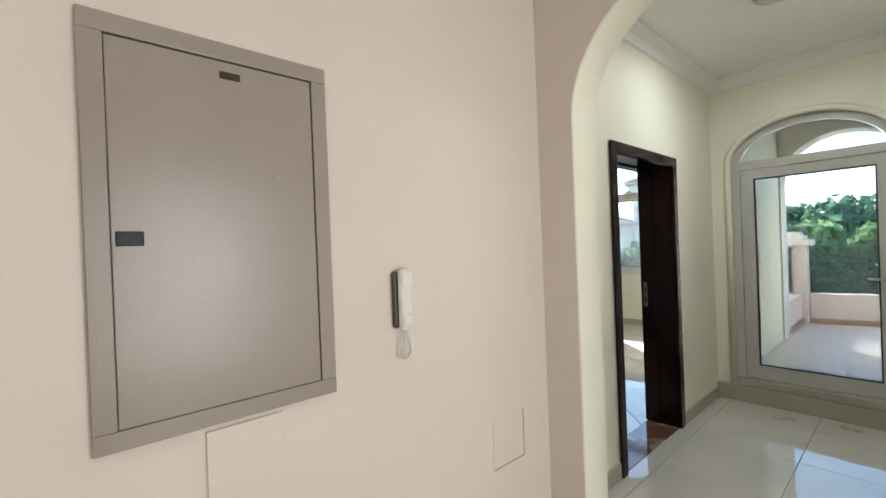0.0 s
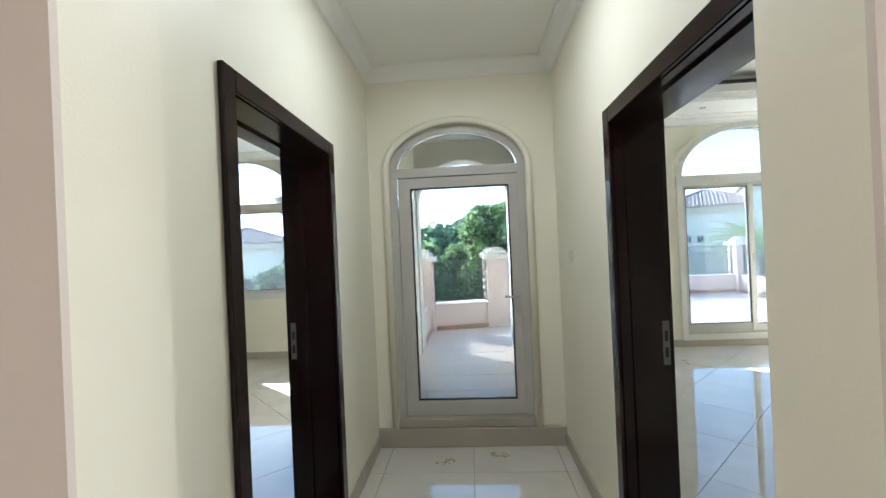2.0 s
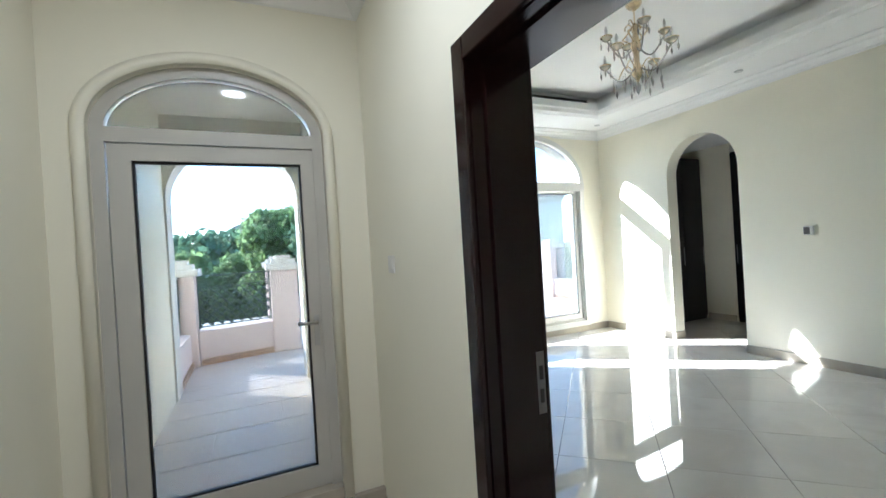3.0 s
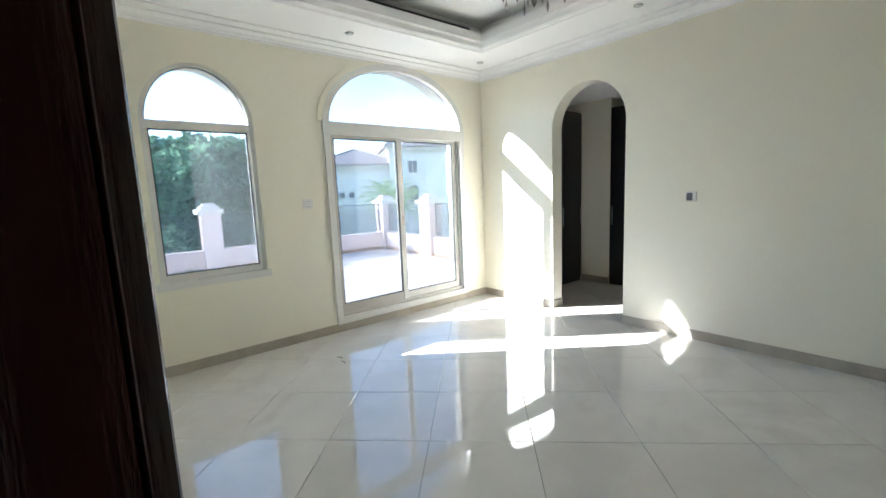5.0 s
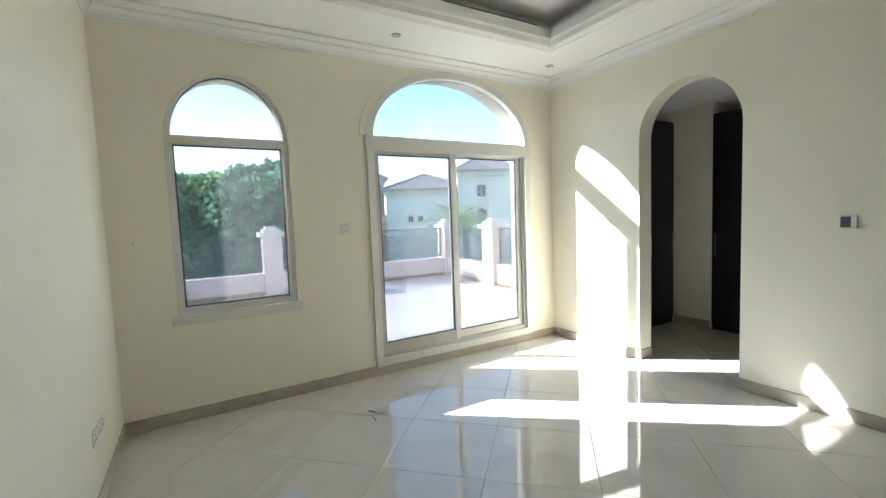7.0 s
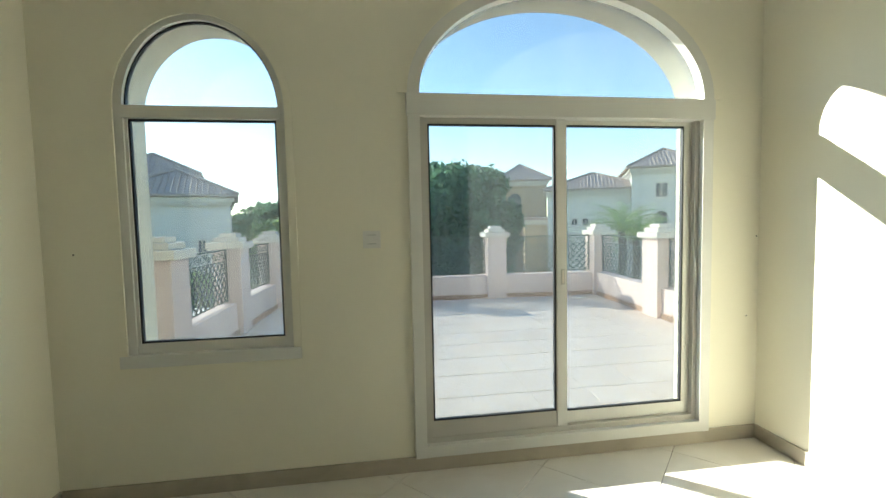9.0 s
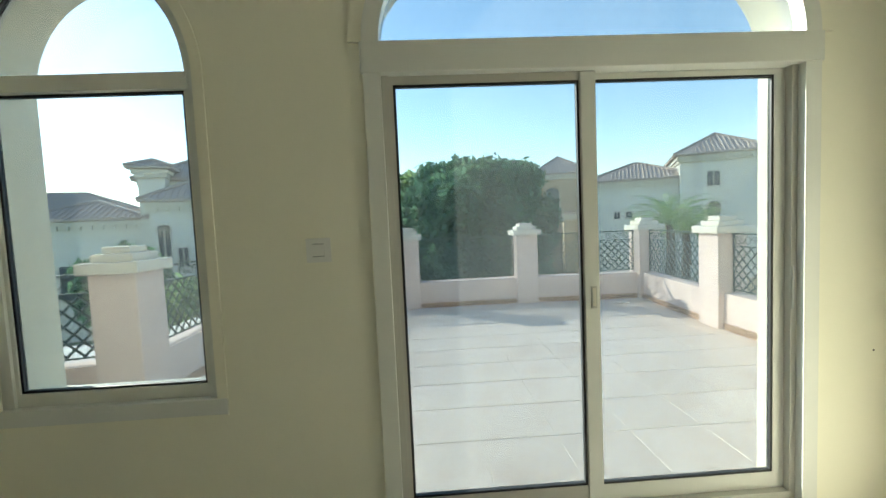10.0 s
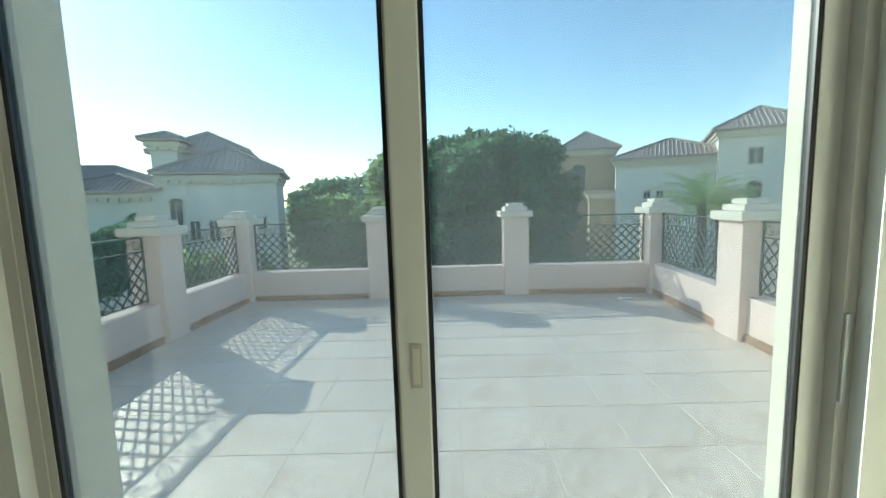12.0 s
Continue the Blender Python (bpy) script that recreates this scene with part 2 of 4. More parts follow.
def bx(x0, x1, y0, y1, z0, z1, bevel=0.0):
    return box(bmesh.new(), x0, x1, y0, y1, z0, z1, bevel)


def tube(bm, pts, r, sides=6, closed=False):
    pts = [Vector(p) for p in pts]
    n = len(pts)
    rings = []
    for i, p in enumerate(pts):
        a = pts[(i - 1) % n] if closed or i else p
        c = pts[(i + 1) % n] if closed or i < n - 1 else p
        d = (c - a).normalized()
        up = Vector((0, 0, 1)) if abs(d.z) < 0.9 else Vector((1, 0, 0))
        u = d.cross(up).normalized()
        v = d.cross(u)
        rr = r[i] if isinstance(r, (list, tuple)) else r
        rings.append([bm.verts.new(p + (u * math.cos(2 * math.pi * k / sides) + v * math.sin(2 * math.pi * k / sides)) * rr) for k in range(sides)])
    m = n if closed else n - 1
    for i in range(m):
        A, B = rings[i], rings[(i + 1) % n]
        for k in range(sides):
            bm.faces.new((A[k], A[(k + 1) % sides], B[(k + 1) % sides], B[k]))
    if not closed:
        bm.faces.new(rings[0][::-1])
        bm.faces.new(rings[-1])
    return bm


def lathe(bm, prof, at=(0, 0, 0), sides=16):
    at = Vector(at)
    rings = [[bm.verts.new(at + Vector((r * math.cos(2 * math.pi * k / sides), r * math.sin(2 * math.pi * k / sides), z))) for k in range(sides)] for r, z in prof]
    for A, B in zip(rings, rings[1:]):
        for k in range(sides):
            bm.faces.new((A[k], A[(k + 1) % sides], B[(k + 1) % sides], B[k]))
    bm.faces.new(rings[0][::-1])
    bm.faces.new(rings[-1])
    return bm


def arch_line(c, a, zs, b, n=44):
    """Points of a half ellipse from c-a to c+a that springs at zs and rises b."""
    return [(c - a * math.cos(math.pi * i / n), zs + b * math.sin(math.pi * i / n)) for i in range(n + 1)]


def pierced(axis, u0, u1, z0, z1, t0, t1, openings):
    """A wall along x (axis 'x') or y, from u0 to u1, t0 to t1 thick, with openings (a, b, sill, spring, rise)."""
    bm = bmesh.new()
    P = (lambda u, t, z: (u, t, z)) if axis == "x" else (lambda u, t, z: (t, u, z))

    def quad(*ps):
        bm.faces.new([bm.verts.new(P(*p)) for p in ps])

    def slab(a, b, za, zb):
        for t in (t0, t1):
            quad((a, t, za[0]), (b, t, za[1]), (b, t, zb), (a, t, zb))

    cur = u0
    for a, b, sill, spring, rise in sorted(openings):
        if a > cur:
            slab(cur, a, (z0, z0), z1)
        if sill > z0:
            slab(a, b, (z0, z0), sill)
            quad((a, t0, sill), (b, t0, sill), (b, t1, sill), (a, t1, sill))
        line = arch_line((a + b) / 2, (b - a) / 2, spring, rise) if rise else [(a, spring), (b, spring)]
        for (p, zp), (q, zq) in zip(line, line[1:]):
            slab(p, q, (zp, zq), z1)
            quad((p, t0, zp), (q, t0, zq), (q, t1, zq), (p, t1, zp))
        for u in (a, b):
            quad((u, t0, max(sill, z0)), (u, t1, max(sill, z0)), (u, t1, spring), (u, t0, spring))
        cur = b
    if cur < u1:
        slab(cur, u1, (z0, z0), z1)
    for u in (u0, u1):
        quad((u, t0, z0), (u, t1, z0), (u, t1, z1), (u, t0, z1))
    for z in (z1,):
        quad((u0, t0, z), (u1, t0, z), (u1, t1, z), (u0, t1, z))
    bmesh.ops.remove_doubles(bm, verts=bm.verts, dist=0.0005)
    return bm


def ring(bm, outer, inner, y0, y1):
    """A band between two lines of (x, z) of the same count, y0 to y1 deep."""
    n = len(outer)
    V = [[bm.verts.new((x, y, z)) for x, z in line] for line in (outer, inner) for y in (y0, y1)]
    of, ob_, nf, nb = V
    for i in range(n - 1):
        bm.faces.new((of[i], of[i + 1], nf[i + 1], nf[i]))
        bm.faces.new((ob_[i], ob_[i + 1], nb[i + 1], nb[i]))
        bm.faces.new((of[i], of[i + 1], ob_[i + 1], ob_[i]))
        bm.faces.new((nf[i], nf[i + 1], nb[i + 1], nb[i]))
    for i in (0, n - 1):
        bm.faces.new((of[i], nf[i], nb[i], ob_[i]))
    return bm


def arch_band(c, a, zs, b, w, foot, y0, y1):
    """An arched casing of width w round the half ellipse, with legs down to foot."""
    o = [(c - a - w, foot)] + arch_line(c, a + w, zs, b + w) + [(c + a + w, foot)]
    i = [(c - a, foot)] + arch_line(c, a, zs, b) + [(c + a, foot)]
    return ring(bmesh.new(), o, i, y0, y1)


def sheet(pts, y0, y1):
    """A flat plate of the outline pts (x, z) from y0 to y1."""
    bm = bmesh.new()
    A = [bm.verts.new((x, y0, z)) for x, z in pts]
    B = [bm.verts.new((x, y1, z)) for x, z in pts]
    bm.faces.new(A)
    bm.faces.new(B[::-1])
    for i in range(len(A)):
        j = (i + 1) % len(A)
        bm.faces.new((A[i], A[j], B[j], B[i]))
    return bm


def pane(parent, pts, y, name="pane"):
    """A glass pane that lets the daylight in."""
    ob = part(name, sheet(pts, y - 0.003, y + 0.003), M_GLASS, parent, "glass tinted to dim the view outside")
    ob.visible_shadow = False
    return ob


def sash(parent, x0, x1, z0, z1, gx0, gx1, gz0, gz1, y0, y1, mat, name="sash", seal=True):
    """A framed leaf with its glass and black seal; returns the frame."""
    bm = bmesh.new()
    for b in ((x0, gx0, z0, z1), (gx1, x1, z0, z1), (gx0, gx1, z0, gz0), (gx0, gx1, gz1, z1)):
        box(bm, b[0], b[1], y0, y1, b[2], b[3])
    f = part(name, bm, mat, parent)
    ym = (y0 + y1) / 2
    if seal:
        bm = bmesh.new()
        s = 0.011
        for b in ((gx0, gx0 + s, gz0, gz1), (gx1 - s, gx1, gz0, gz1), (gx0, gx1, gz0, gz0 + s), (gx0, gx1, gz1 - s, gz1)):
            box(bm, b[0], b[1], ym - 0.011, ym + 0.011, b[2], b[3])
        part("seal", bm, M_BLACK, f, "black rubber seal")
    pane(f, [(gx0, gz0), (gx1, gz0), (gx1, gz1), (gx0, gz1)], ym)
    return f


# ---- plan ----
HL, HR = -0.75, 0.69            # hall side walls
RL, RR = 0.90, 5.45            # bedroom side walls
END = 4.53                      # hall end wall
FRONT, FACE = 7.43, 7.78        # front wall inside and outside
LOB_L, ARCH0, ARCH1 = -0.80, 1.87, 2.09
HALL_C, ROOM_C, TRAY_C = 2.94, 3.24, 3.52
ROOM_B = 2.10                   # bedroom back wall
DOOR_R = (2.26, 3.24)           # clear openings of the side doors
DOOR_L = (2.61, 3.53)
DOOR_H = 2.06
TD = (-0.59, 0.46)              # terrace door opening in the hall's end wall
WIN = (1.30, 2.25)              # window opening
SLD = (2.97, 5.06)              # sliding door opening
LWIN = (-4.5, -2.5)             # window of the room behind the left door
TERR = 0.02

# ---- structure ----
structure("wall_front", pierced("x", RL - 0.24, RR + 0.2, -0.3, 4.2, FRONT, FACE, [(WIN[0], WIN[1], 0.85, 2.30, 0.54), (SLD[0], SLD[1], 0.09, 2.39, 0.72)]), M_WALL, "cream painted wall with an arched window and a glazed door")
structure("wall_right", pierced("y", ROOM_B - 0.2, FRONT, 0, 4.2, RR, RR + 0.2, [(5.25, 6.20, 0, 2.29, 0.49)]), M_WALL, "cream painted wall with an arched opening to a dressing room")
structure("wall_between", pierced("y", ARCH1, FRONT, 0, 4.2, HR, RL, [(DOOR_R[0] - 0.02, DOOR_R[1] + 0.02, 0, DOOR_H + 0.02, 0)]), M_WALL, "cream painted wall with a doorway")
structure("wall_back", bx(RL, RR, ROOM_B - 0.2, ROOM_B, 0, 4.2), M_WALL, "plain cream painted wall")
structure("wall_hall_end", pierced("x", HL, HR, 0, 4.2, END, END + 0.22, [(TD[0], TD[1], 0.19, 2.15, 0.34)]), M_WALL, "cream painted wall with an arched terrace door")
structure("wall_hall_left", pierced("y", ARCH1, FRONT, 0, 4.2, HL - 0.24, HL, [(DOOR_L[0] - 0.02, DOOR_L[1] + 0.02, 0, DOOR_H + 0.02, 0)]), M_WALL, "cream painted wall with a doorway")
structure("wall_arch", pierced("x", LOB_L, 3.2, 0, 4.2, ARCH0 + 0.004, ARCH1, [(-0.60, 0.56, 0, 2.11, 0.58)]), M_WALL, "cream painted arch between lobby and hall")
structure("wall_lobby_face", pierced("x", LOB_L, 3.2, 0, 4.2, ARCH0 - 0.01, ARCH0 + 0.004, [(-0.60, 0.56, 0, 2.11, 0.58)]), M_LOBBY, "beige painted lobby wall round the arch")
structure("wall_lobby_left", bx(LOB_L - 0.2, LOB_L, -3.0, ARCH1, 0, 4.2), M_LOBBY, "beige painted lobby wall")
# This wall holds a niche, out of view, for the lobby's added side light.
structure("wall_lobby_right", pierced("y", -3.0, ARCH0 - 0.01, 0, 4.2, 3.2, 3.4, [(0.3, 1.7, 0.3, 2.3, 0)]), M_LOBBY, "beige painted lobby wall with a wide niche for an unseen fill light")
structure("wall_lobby_landing", bx(3.4, 3.5, -3.0, ARCH0 - 0.01, 0, 4.2), M_LOBBY, "plain beige backing of the niche for the unseen fill light")
structure("wall_lobby_back", bx(LOB_L, 3.2, -3.2, -3.0, 0, 4.2), M_LOBBY, "beige painted lobby wall")
# room behind the left door
structure("wall_left_room_front", pierced("x", -6.0, HL - 0.24, -0.3, 4.2, FRONT, FACE, [(LWIN[0], LWIN[1], 0.95, 2.30, 0.72)]), M_WALL, "cream painted wall with an arched window")
structure("wall_left_room_side", bx(-6.2, -6.0, 0.6, FACE, 0, 4.2), M_WALL, "plain cream painted wall")
structure("wall_left_room_back", bx(-6.0, LOB_L - 0.2, 0.4, 0.6, 0, 4.2), M_WALL, "plain cream painted wall")
structure("wall_left_room_stub", bx(LOB_L - 0.3, LOB_L - 0.2, 0.6, ARCH1, 0, 4.2), M_WALL, "plain cream painted wall")
# dressing room
structure("wall_dressing_back", bx(7.80, 7.95, 3.4, FRONT, 0, 4.2), M_WALL, "plain cream painted wall")
structure("wall_dressing_pier", bx(7.19, 7.80, 6.37, FRONT, 0, 4.2), M_WALL, "plain cream painted pier between wardrobes")
structure("wall_dressing_side", bx(RR + 0.2, 7.95, 3.2, 3.4, 0, 4.2), M_WALL, "plain cream painted wall")
structure("wall_dressing_front", bx(RR + 0.2, 7.95, FRONT, FACE, -0.3, 4.2), M_WALL, "plain cream painted wall")
structure("ceiling_dressing", bx(RR + 0.2, 7.80, 3.4, FRONT, 2.9, 3.0), M_WHITE, "white ceiling")
structure("ceiling_hall", bx(HL, HR, ARCH1, END, HALL_C, HALL_C + 0.1), M_WHITE, "white hall ceiling")
structure("ceiling_lobby", bx(LOB_L, 3.2, -3.0, ARCH0, HALL_C, HALL_C + 0.1), M_WHITE, "white lobby ceiling")
structure("ceiling_left_room", bx(-6.0, HL - 0.24, 0.6, FRONT, 3.1, 3.2), M_WHITE, "white ceiling")
structure("roof_slab", bx(-6.2, 7.95, -3.2, FACE, 4.2, 4.4), M_OUT, "flat roof slab over the house")

# bedroom ceiling: a border with a raised tray in it
TX0, TX1, TY0, TY1 = RL + 0.75, RR - 0.78, ROOM_B + 0.78, FRONT - 0.80
bm = bmesh.new()
for b in ((RL, TX0, ROOM_B, FRONT), (TX1, RR, ROOM_B, FRONT), (TX0, TX1, ROOM_B, TY0), (TX0, TX1, TY1, FRONT)):
    box(bm, b[0], b[1], b[2], b[3], ROOM_C, ROOM_C + 0.12)
structure("ceiling_border", bm, M_WHITE, "white dropped ceiling border round a tray")
bm = bmesh.new()
g = 0.10
for b in ((TX0 - g - 0.05, TX0 - g, TY0 - g, TY1 + g), (TX1 + g, TX1 + g + 0.05, TY0 - g, TY1 + g), (TX0 - g, TX1 + g, TY0 - g - 0.05, TY0 - g), (TX0 - g, TX1 + g, TY1 + g, TY1 + g + 0.05)):
    box(bm, b[0], b[1], b[2], b[3], ROOM_C + 0.12, TRAY_C)
structure("ceiling_tray_side", bm, M_WHITE, "white upright sides of the ceiling tray")
structure("ceiling_tray", bx(TX0 - g, TX1 + g, TY0 - g, TY1 + g, TRAY_C, TRAY_C + 0.1), M_WHITE, "white raised tray ceiling")


def moulding(name, x0, x1, y0, y1, prof, label):
    """A moulding round the inside of a rectangle; prof: (inset, z)."""
    bm = bmesh.new()
    loops = []
    for d, z in prof:
        loops.append([bm.verts.new(p) for p in ((x0 + d, y0 + d, z), (x1 - d, y0 + d, z), (x1 - d, y1 - d, z), (x0 + d, y1 - d, z))])
    n = len(loops)
    for i in range(n):
        A, B = loops[i], loops[(i + 1) % n]
        for k in range(4):
            bm.faces.new((A[k], A[(k + 1) % 4], B[(k + 1) % 4], B[k]))
    return structure(name, bm, M_WHITE, label, "cornice")


c = ROOM_C
moulding("cornice", RL, RR, ROOM_B, FRONT, [(0, c), (0, c - 0.125), (0.012, c - 0.125), (0.012, c - 0.105), (0.022, c - 0.10), (0.03, c - 0.075), (0.05, c - 0.055), (0.06, c - 0.05), (0.06, c - 0.038), (0.075, c - 0.03), (0.10, c - 0.018), (0.115, c - 0.014), (0.115, c)], "white stepped plaster cornice under the ceiling")
moulding("trim_tray", TX0 - 0.09, TX1 + 0.09, TY0 - 0.09, TY1 + 0.09, [(0, c - 0.001), (0, c - 0.02), (0.03, c - 0.024), (0.045, c - 0.006), (0.06, c - 0.002), (0.075, c - 0.026), (0.10, c - 0.03), (0.125, c - 0.012), (0.14, c + 0.03), (0.16, c + 0.045), (0.165, c + 0.13), (0.09, c + 0.13), (0.09, c)], "white plaster moulding round the ceiling tray")
h = HALL_C
moulding("trim_hall", HL, HR, ARCH1, END, [(0, h), (0, h - 0.10), (0.02, h - 0.095), (0.05, h - 0.06), (0.09, h - 0.025), (0.11, h - 0.02), (0.11, h)], "white coved cornice of the hall")
moulding("trim_left_room", -6.0, HL - 0.24, 0.6, FRONT, [(0, 3.1), (0, 2.98), (0.03, 2.98), (0.04, 3.02), (0.08, 3.06), (0.11, 3.08), (0.11, 3.1)], "white plaster cornice")

# floors under the tiles
structure("floor", bx(-6.2, 7.95, -3.2, FACE - 0.02, -0.2, -0.012), M_GROUT, "floor bed under polished tiles")


def skirting(name, runs, h=0.10, d=0.014):
    bm = bmesh.new()
    for x0, x1, y0, y1 in runs:
        box(bm, x0, x1, y0, y1, 0, h, 0.004)
    return structure(name, bm, M_SKIRT, "beige tile skirting along the walls", "skirting")


D = 0.014
skirting("baseboard_room", [(RL + D, RR - D, FRONT - D, FRONT), (RR - D, RR, ROOM_B, 5.25), (RR - D, RR, 6.20, FRONT), (RR - D + 0.014, RR + 0.2, 6.20 - D, 6.20), (RR - D + 0.014, RR + 0.2, 5.25, 5.25 + D), (RL, RL + D, 3.34, FRONT), (RL, RR, ROOM_B, ROOM_B + D)])
skirting("baseboard_hall", [(HL, HL + D, ARCH1, 2.53), (HL, HL + D, 3.61, END - 0.04), (HR - D, HR, ARCH1, 2.18), (HR - D, HR, 3.32, END - 0.04), (-0.60, -0.60 + D, ARCH0, ARCH1), (LOB_L, -0.60, ARCH0 - 0.01 - D, ARCH0 - 0.01), (0.56, 3.2, ARCH0 - 0.01 - D, ARCH0 - 0.01), (LOB_L, LOB_L + D, -3.0, ARCH0 - 0.02)])
structure("step_terrace_door", bx(HL, HR, END - 0.035, END, 0, 0.145, 0.006), M_SKIRT, "low beige tile kerb under the terrace door", "step")
skirting("baseboard_left_room", [(-6.0, HL - 0.24, FRONT - D, FRONT), (HL - 0.24 - D, HL - 0.24, 3.62, FRONT), (-6.0, -6.0 + D, 0.6, FRONT)])
skirting("baseboard_dressing", [(7.19 - D, 7.19, 6.39, 6.85)])


# ---- doorways ----
def doorway(name, side, y0, y1, xa, xb, label):
    """Dark wooden lining and casings of an open doorway in a wall from xa to xb."""
    d = thing(name, ((xa + xb) / 2, (y0 + y1) / 2, 0), label, "door frame", "doorways", "structure")
    H = DOOR_H
    for a, b in ((y0 - 0.018, y0), (y1, y1 + 0.018)):
        part("jamb", bx(xa - 0.002, xb + 0.002, a, b, 0, H + 0.018), M_WOOD, d)
    part("head", bx(xa - 0.002, xb + 0.002, y0, y1, H, H + 0.018), M_WOOD, d)
    # stop bead for the door leaf
    for a, b in ((y0, y0 + 0.012), (y1 - 0.012, y1)):
        s = (xa + xb) / 2
        part("stop", bx(s - 0.06, s - 0.02, a, b, 0, H - 0.012), M_WOOD, d)
    part("stop", bx((xa + xb) / 2 - 0.06, (xa + xb) / 2 - 0.02, y0, y1, H - 0.012, H), M_WOOD, d)
    for x0, x1 in ((xa - 0.022, xa - 0.002), (xb + 0.002, xb + 0.022)):
        for a, b in ((y0 - 0.078, y0 - 0.004), (y1 + 0.004, y1 + 0.078)):
            part("casing", bx(x0, x1, a, b, 0, H + 0.078, 0.005), M_WOOD, d)
        part("casing", bx(x0, x1, y0 - 0.004, y1 + 0.004, H + 0.004, H + 0.078, 0.005), M_WOOD, d)
    xs = (xa + 0.002, xa + 0.032) if side == "left" else (xb - 0.03, xb)
    sp = part("strike_plate", bx(xs[0], xs[1], y1 - 0.0025, y1 - 0.0005, 0.95, 1.15), M_GREY, d, "dull dark steel strike plate")
    for z in (0.985, 1.06):
        part("latch_hole", bx(xs[0] + 0.008, xs[1] - 0.008, y1 - 0.004, y1 - 0.0026, z, z + 0.045), M_BLACK, sp)
    part("threshold", bx(xa, xb, y0, y1, -0.01, 0.004, 0.002), M_BROWN, d, "polished brown marble threshold")
    return d


doorway("door_1", "left", DOOR_L[0], DOOR_L[1], HL - 0.24, HL, "open doorway with dark-stained glossy wooden frame off the hall")
doorway("door_2", "right", DOOR_R[0], DOOR_R[1], HR, RL, "open doorway with dark-stained glossy wooden frame to the bedroom")


# ---- glazing ----
def terrace_door():
    y = END + 0.075
    d = thing("door_3", ((TD[0] + TD[1]) / 2, y, 0.19), "closed grey aluminium glazed door with an arched fanlight in the hall", "glazed door", kind="structure")
    c, a = (TD[0] + TD[1]) / 2, (TD[1] - TD[0]) / 2
    part("casing", arch_band(c, a, 2.15, 0.34, 0.05, 0.145, END - 0.03, END + 0.005), M_WALL, d, "cream plaster moulding round the opening", True)
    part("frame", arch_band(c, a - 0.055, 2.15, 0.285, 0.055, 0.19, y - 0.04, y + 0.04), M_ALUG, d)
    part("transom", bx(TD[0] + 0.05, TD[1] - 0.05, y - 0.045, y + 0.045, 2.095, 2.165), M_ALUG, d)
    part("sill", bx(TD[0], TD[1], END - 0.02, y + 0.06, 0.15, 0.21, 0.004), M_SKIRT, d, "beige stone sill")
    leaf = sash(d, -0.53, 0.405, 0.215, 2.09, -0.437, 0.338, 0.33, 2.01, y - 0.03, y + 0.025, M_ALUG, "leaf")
    part("lever", tube(tube(bmesh.new(), [(0.372, y - 0.03, 1.13), (0.372, y - 0.075, 1.13)], 0.009, 8), [(0.372, y - 0.072, 1.13), (0.27, y - 0.072, 1.135)], 0.009, 8), M_STEEL, leaf, "steel lever handle", True)
    part("lock_plate", bx(0.357, 0.387, y - 0.036, y - 0.03, 1.0, 1.17, 0.002), M_STEEL, leaf)
    line = arch_line(c, a - 0.06, 2.15, 0.28)
    pane(d, line, y)


def house_window(name, x0, x1, sill, spring, rise, transom, label, casing, halves=False):
    c, a = (x0 + x1) / 2, (x1 - x0) / 2
    y = FRONT + 0.05
    w = thing(name, (c, y, sill), label, "window", kind="structure")
    part("casing", arch_band(c, a - 0.01, spring, rise - 0.01, casing, sill - 0.06, FRONT - 0.008, FRONT + 0.004), M_WALL, w, "cream moulding round the opening")
    part("frame", arch_band(c, a - 0.05, spring, rise - 0.035, 0.05, sill, y - 0.035, y + 0.035), M_ALU, w)
    part("sill", bx(x0 - casing + 0.01, x1 + casing - 0.01, FRONT - 0.010, y + 0.03, sill - 0.055, sill + 0.02, 0.004), M_ALU, w)
    part("transom", bx(x0 + 0.04, x1 - 0.04, y - 0.04, y + 0.04, transom[0], transom[1]), M_ALU, w)
    pane(w, [(x0 + 0.05, transom[1])] + arch_line(c, a - 0.05, spring, rise - 0.035) + [(x1 - 0.05, transom[1])], y)
    bm = ring(bmesh.new(), arch_line(c, a - 0.05, spring, rise - 0.035), arch_line(c, a - 0.057, spring, rise - 0.042), y - 0.012, y + 0.012)
    part("seal", bm, M_BLACK, w, "black rubber seal")
    if halves:
        for p, q, yy in ((x0 + 0.05, c + 0.03, y - 0.015), (c - 0.03, x1 - 0.05, y + 0.018)):
            sash(w, p, q, sill + 0.02, transom[0], p + 0.05, q - 0.05, sill + 0.075, transom[0] - 0.05, yy - 0.014, yy + 0.014, M_ALU)
    else:
        sash(w, x0 + 0.05, x1 - 0.05, sill + 0.02, transom[0], x0 + 0.066, x1 - 0.066, sill + 0.08, transom[0] - 0.002, y - 0.02, y + 0.02, M_ALU)
    return w


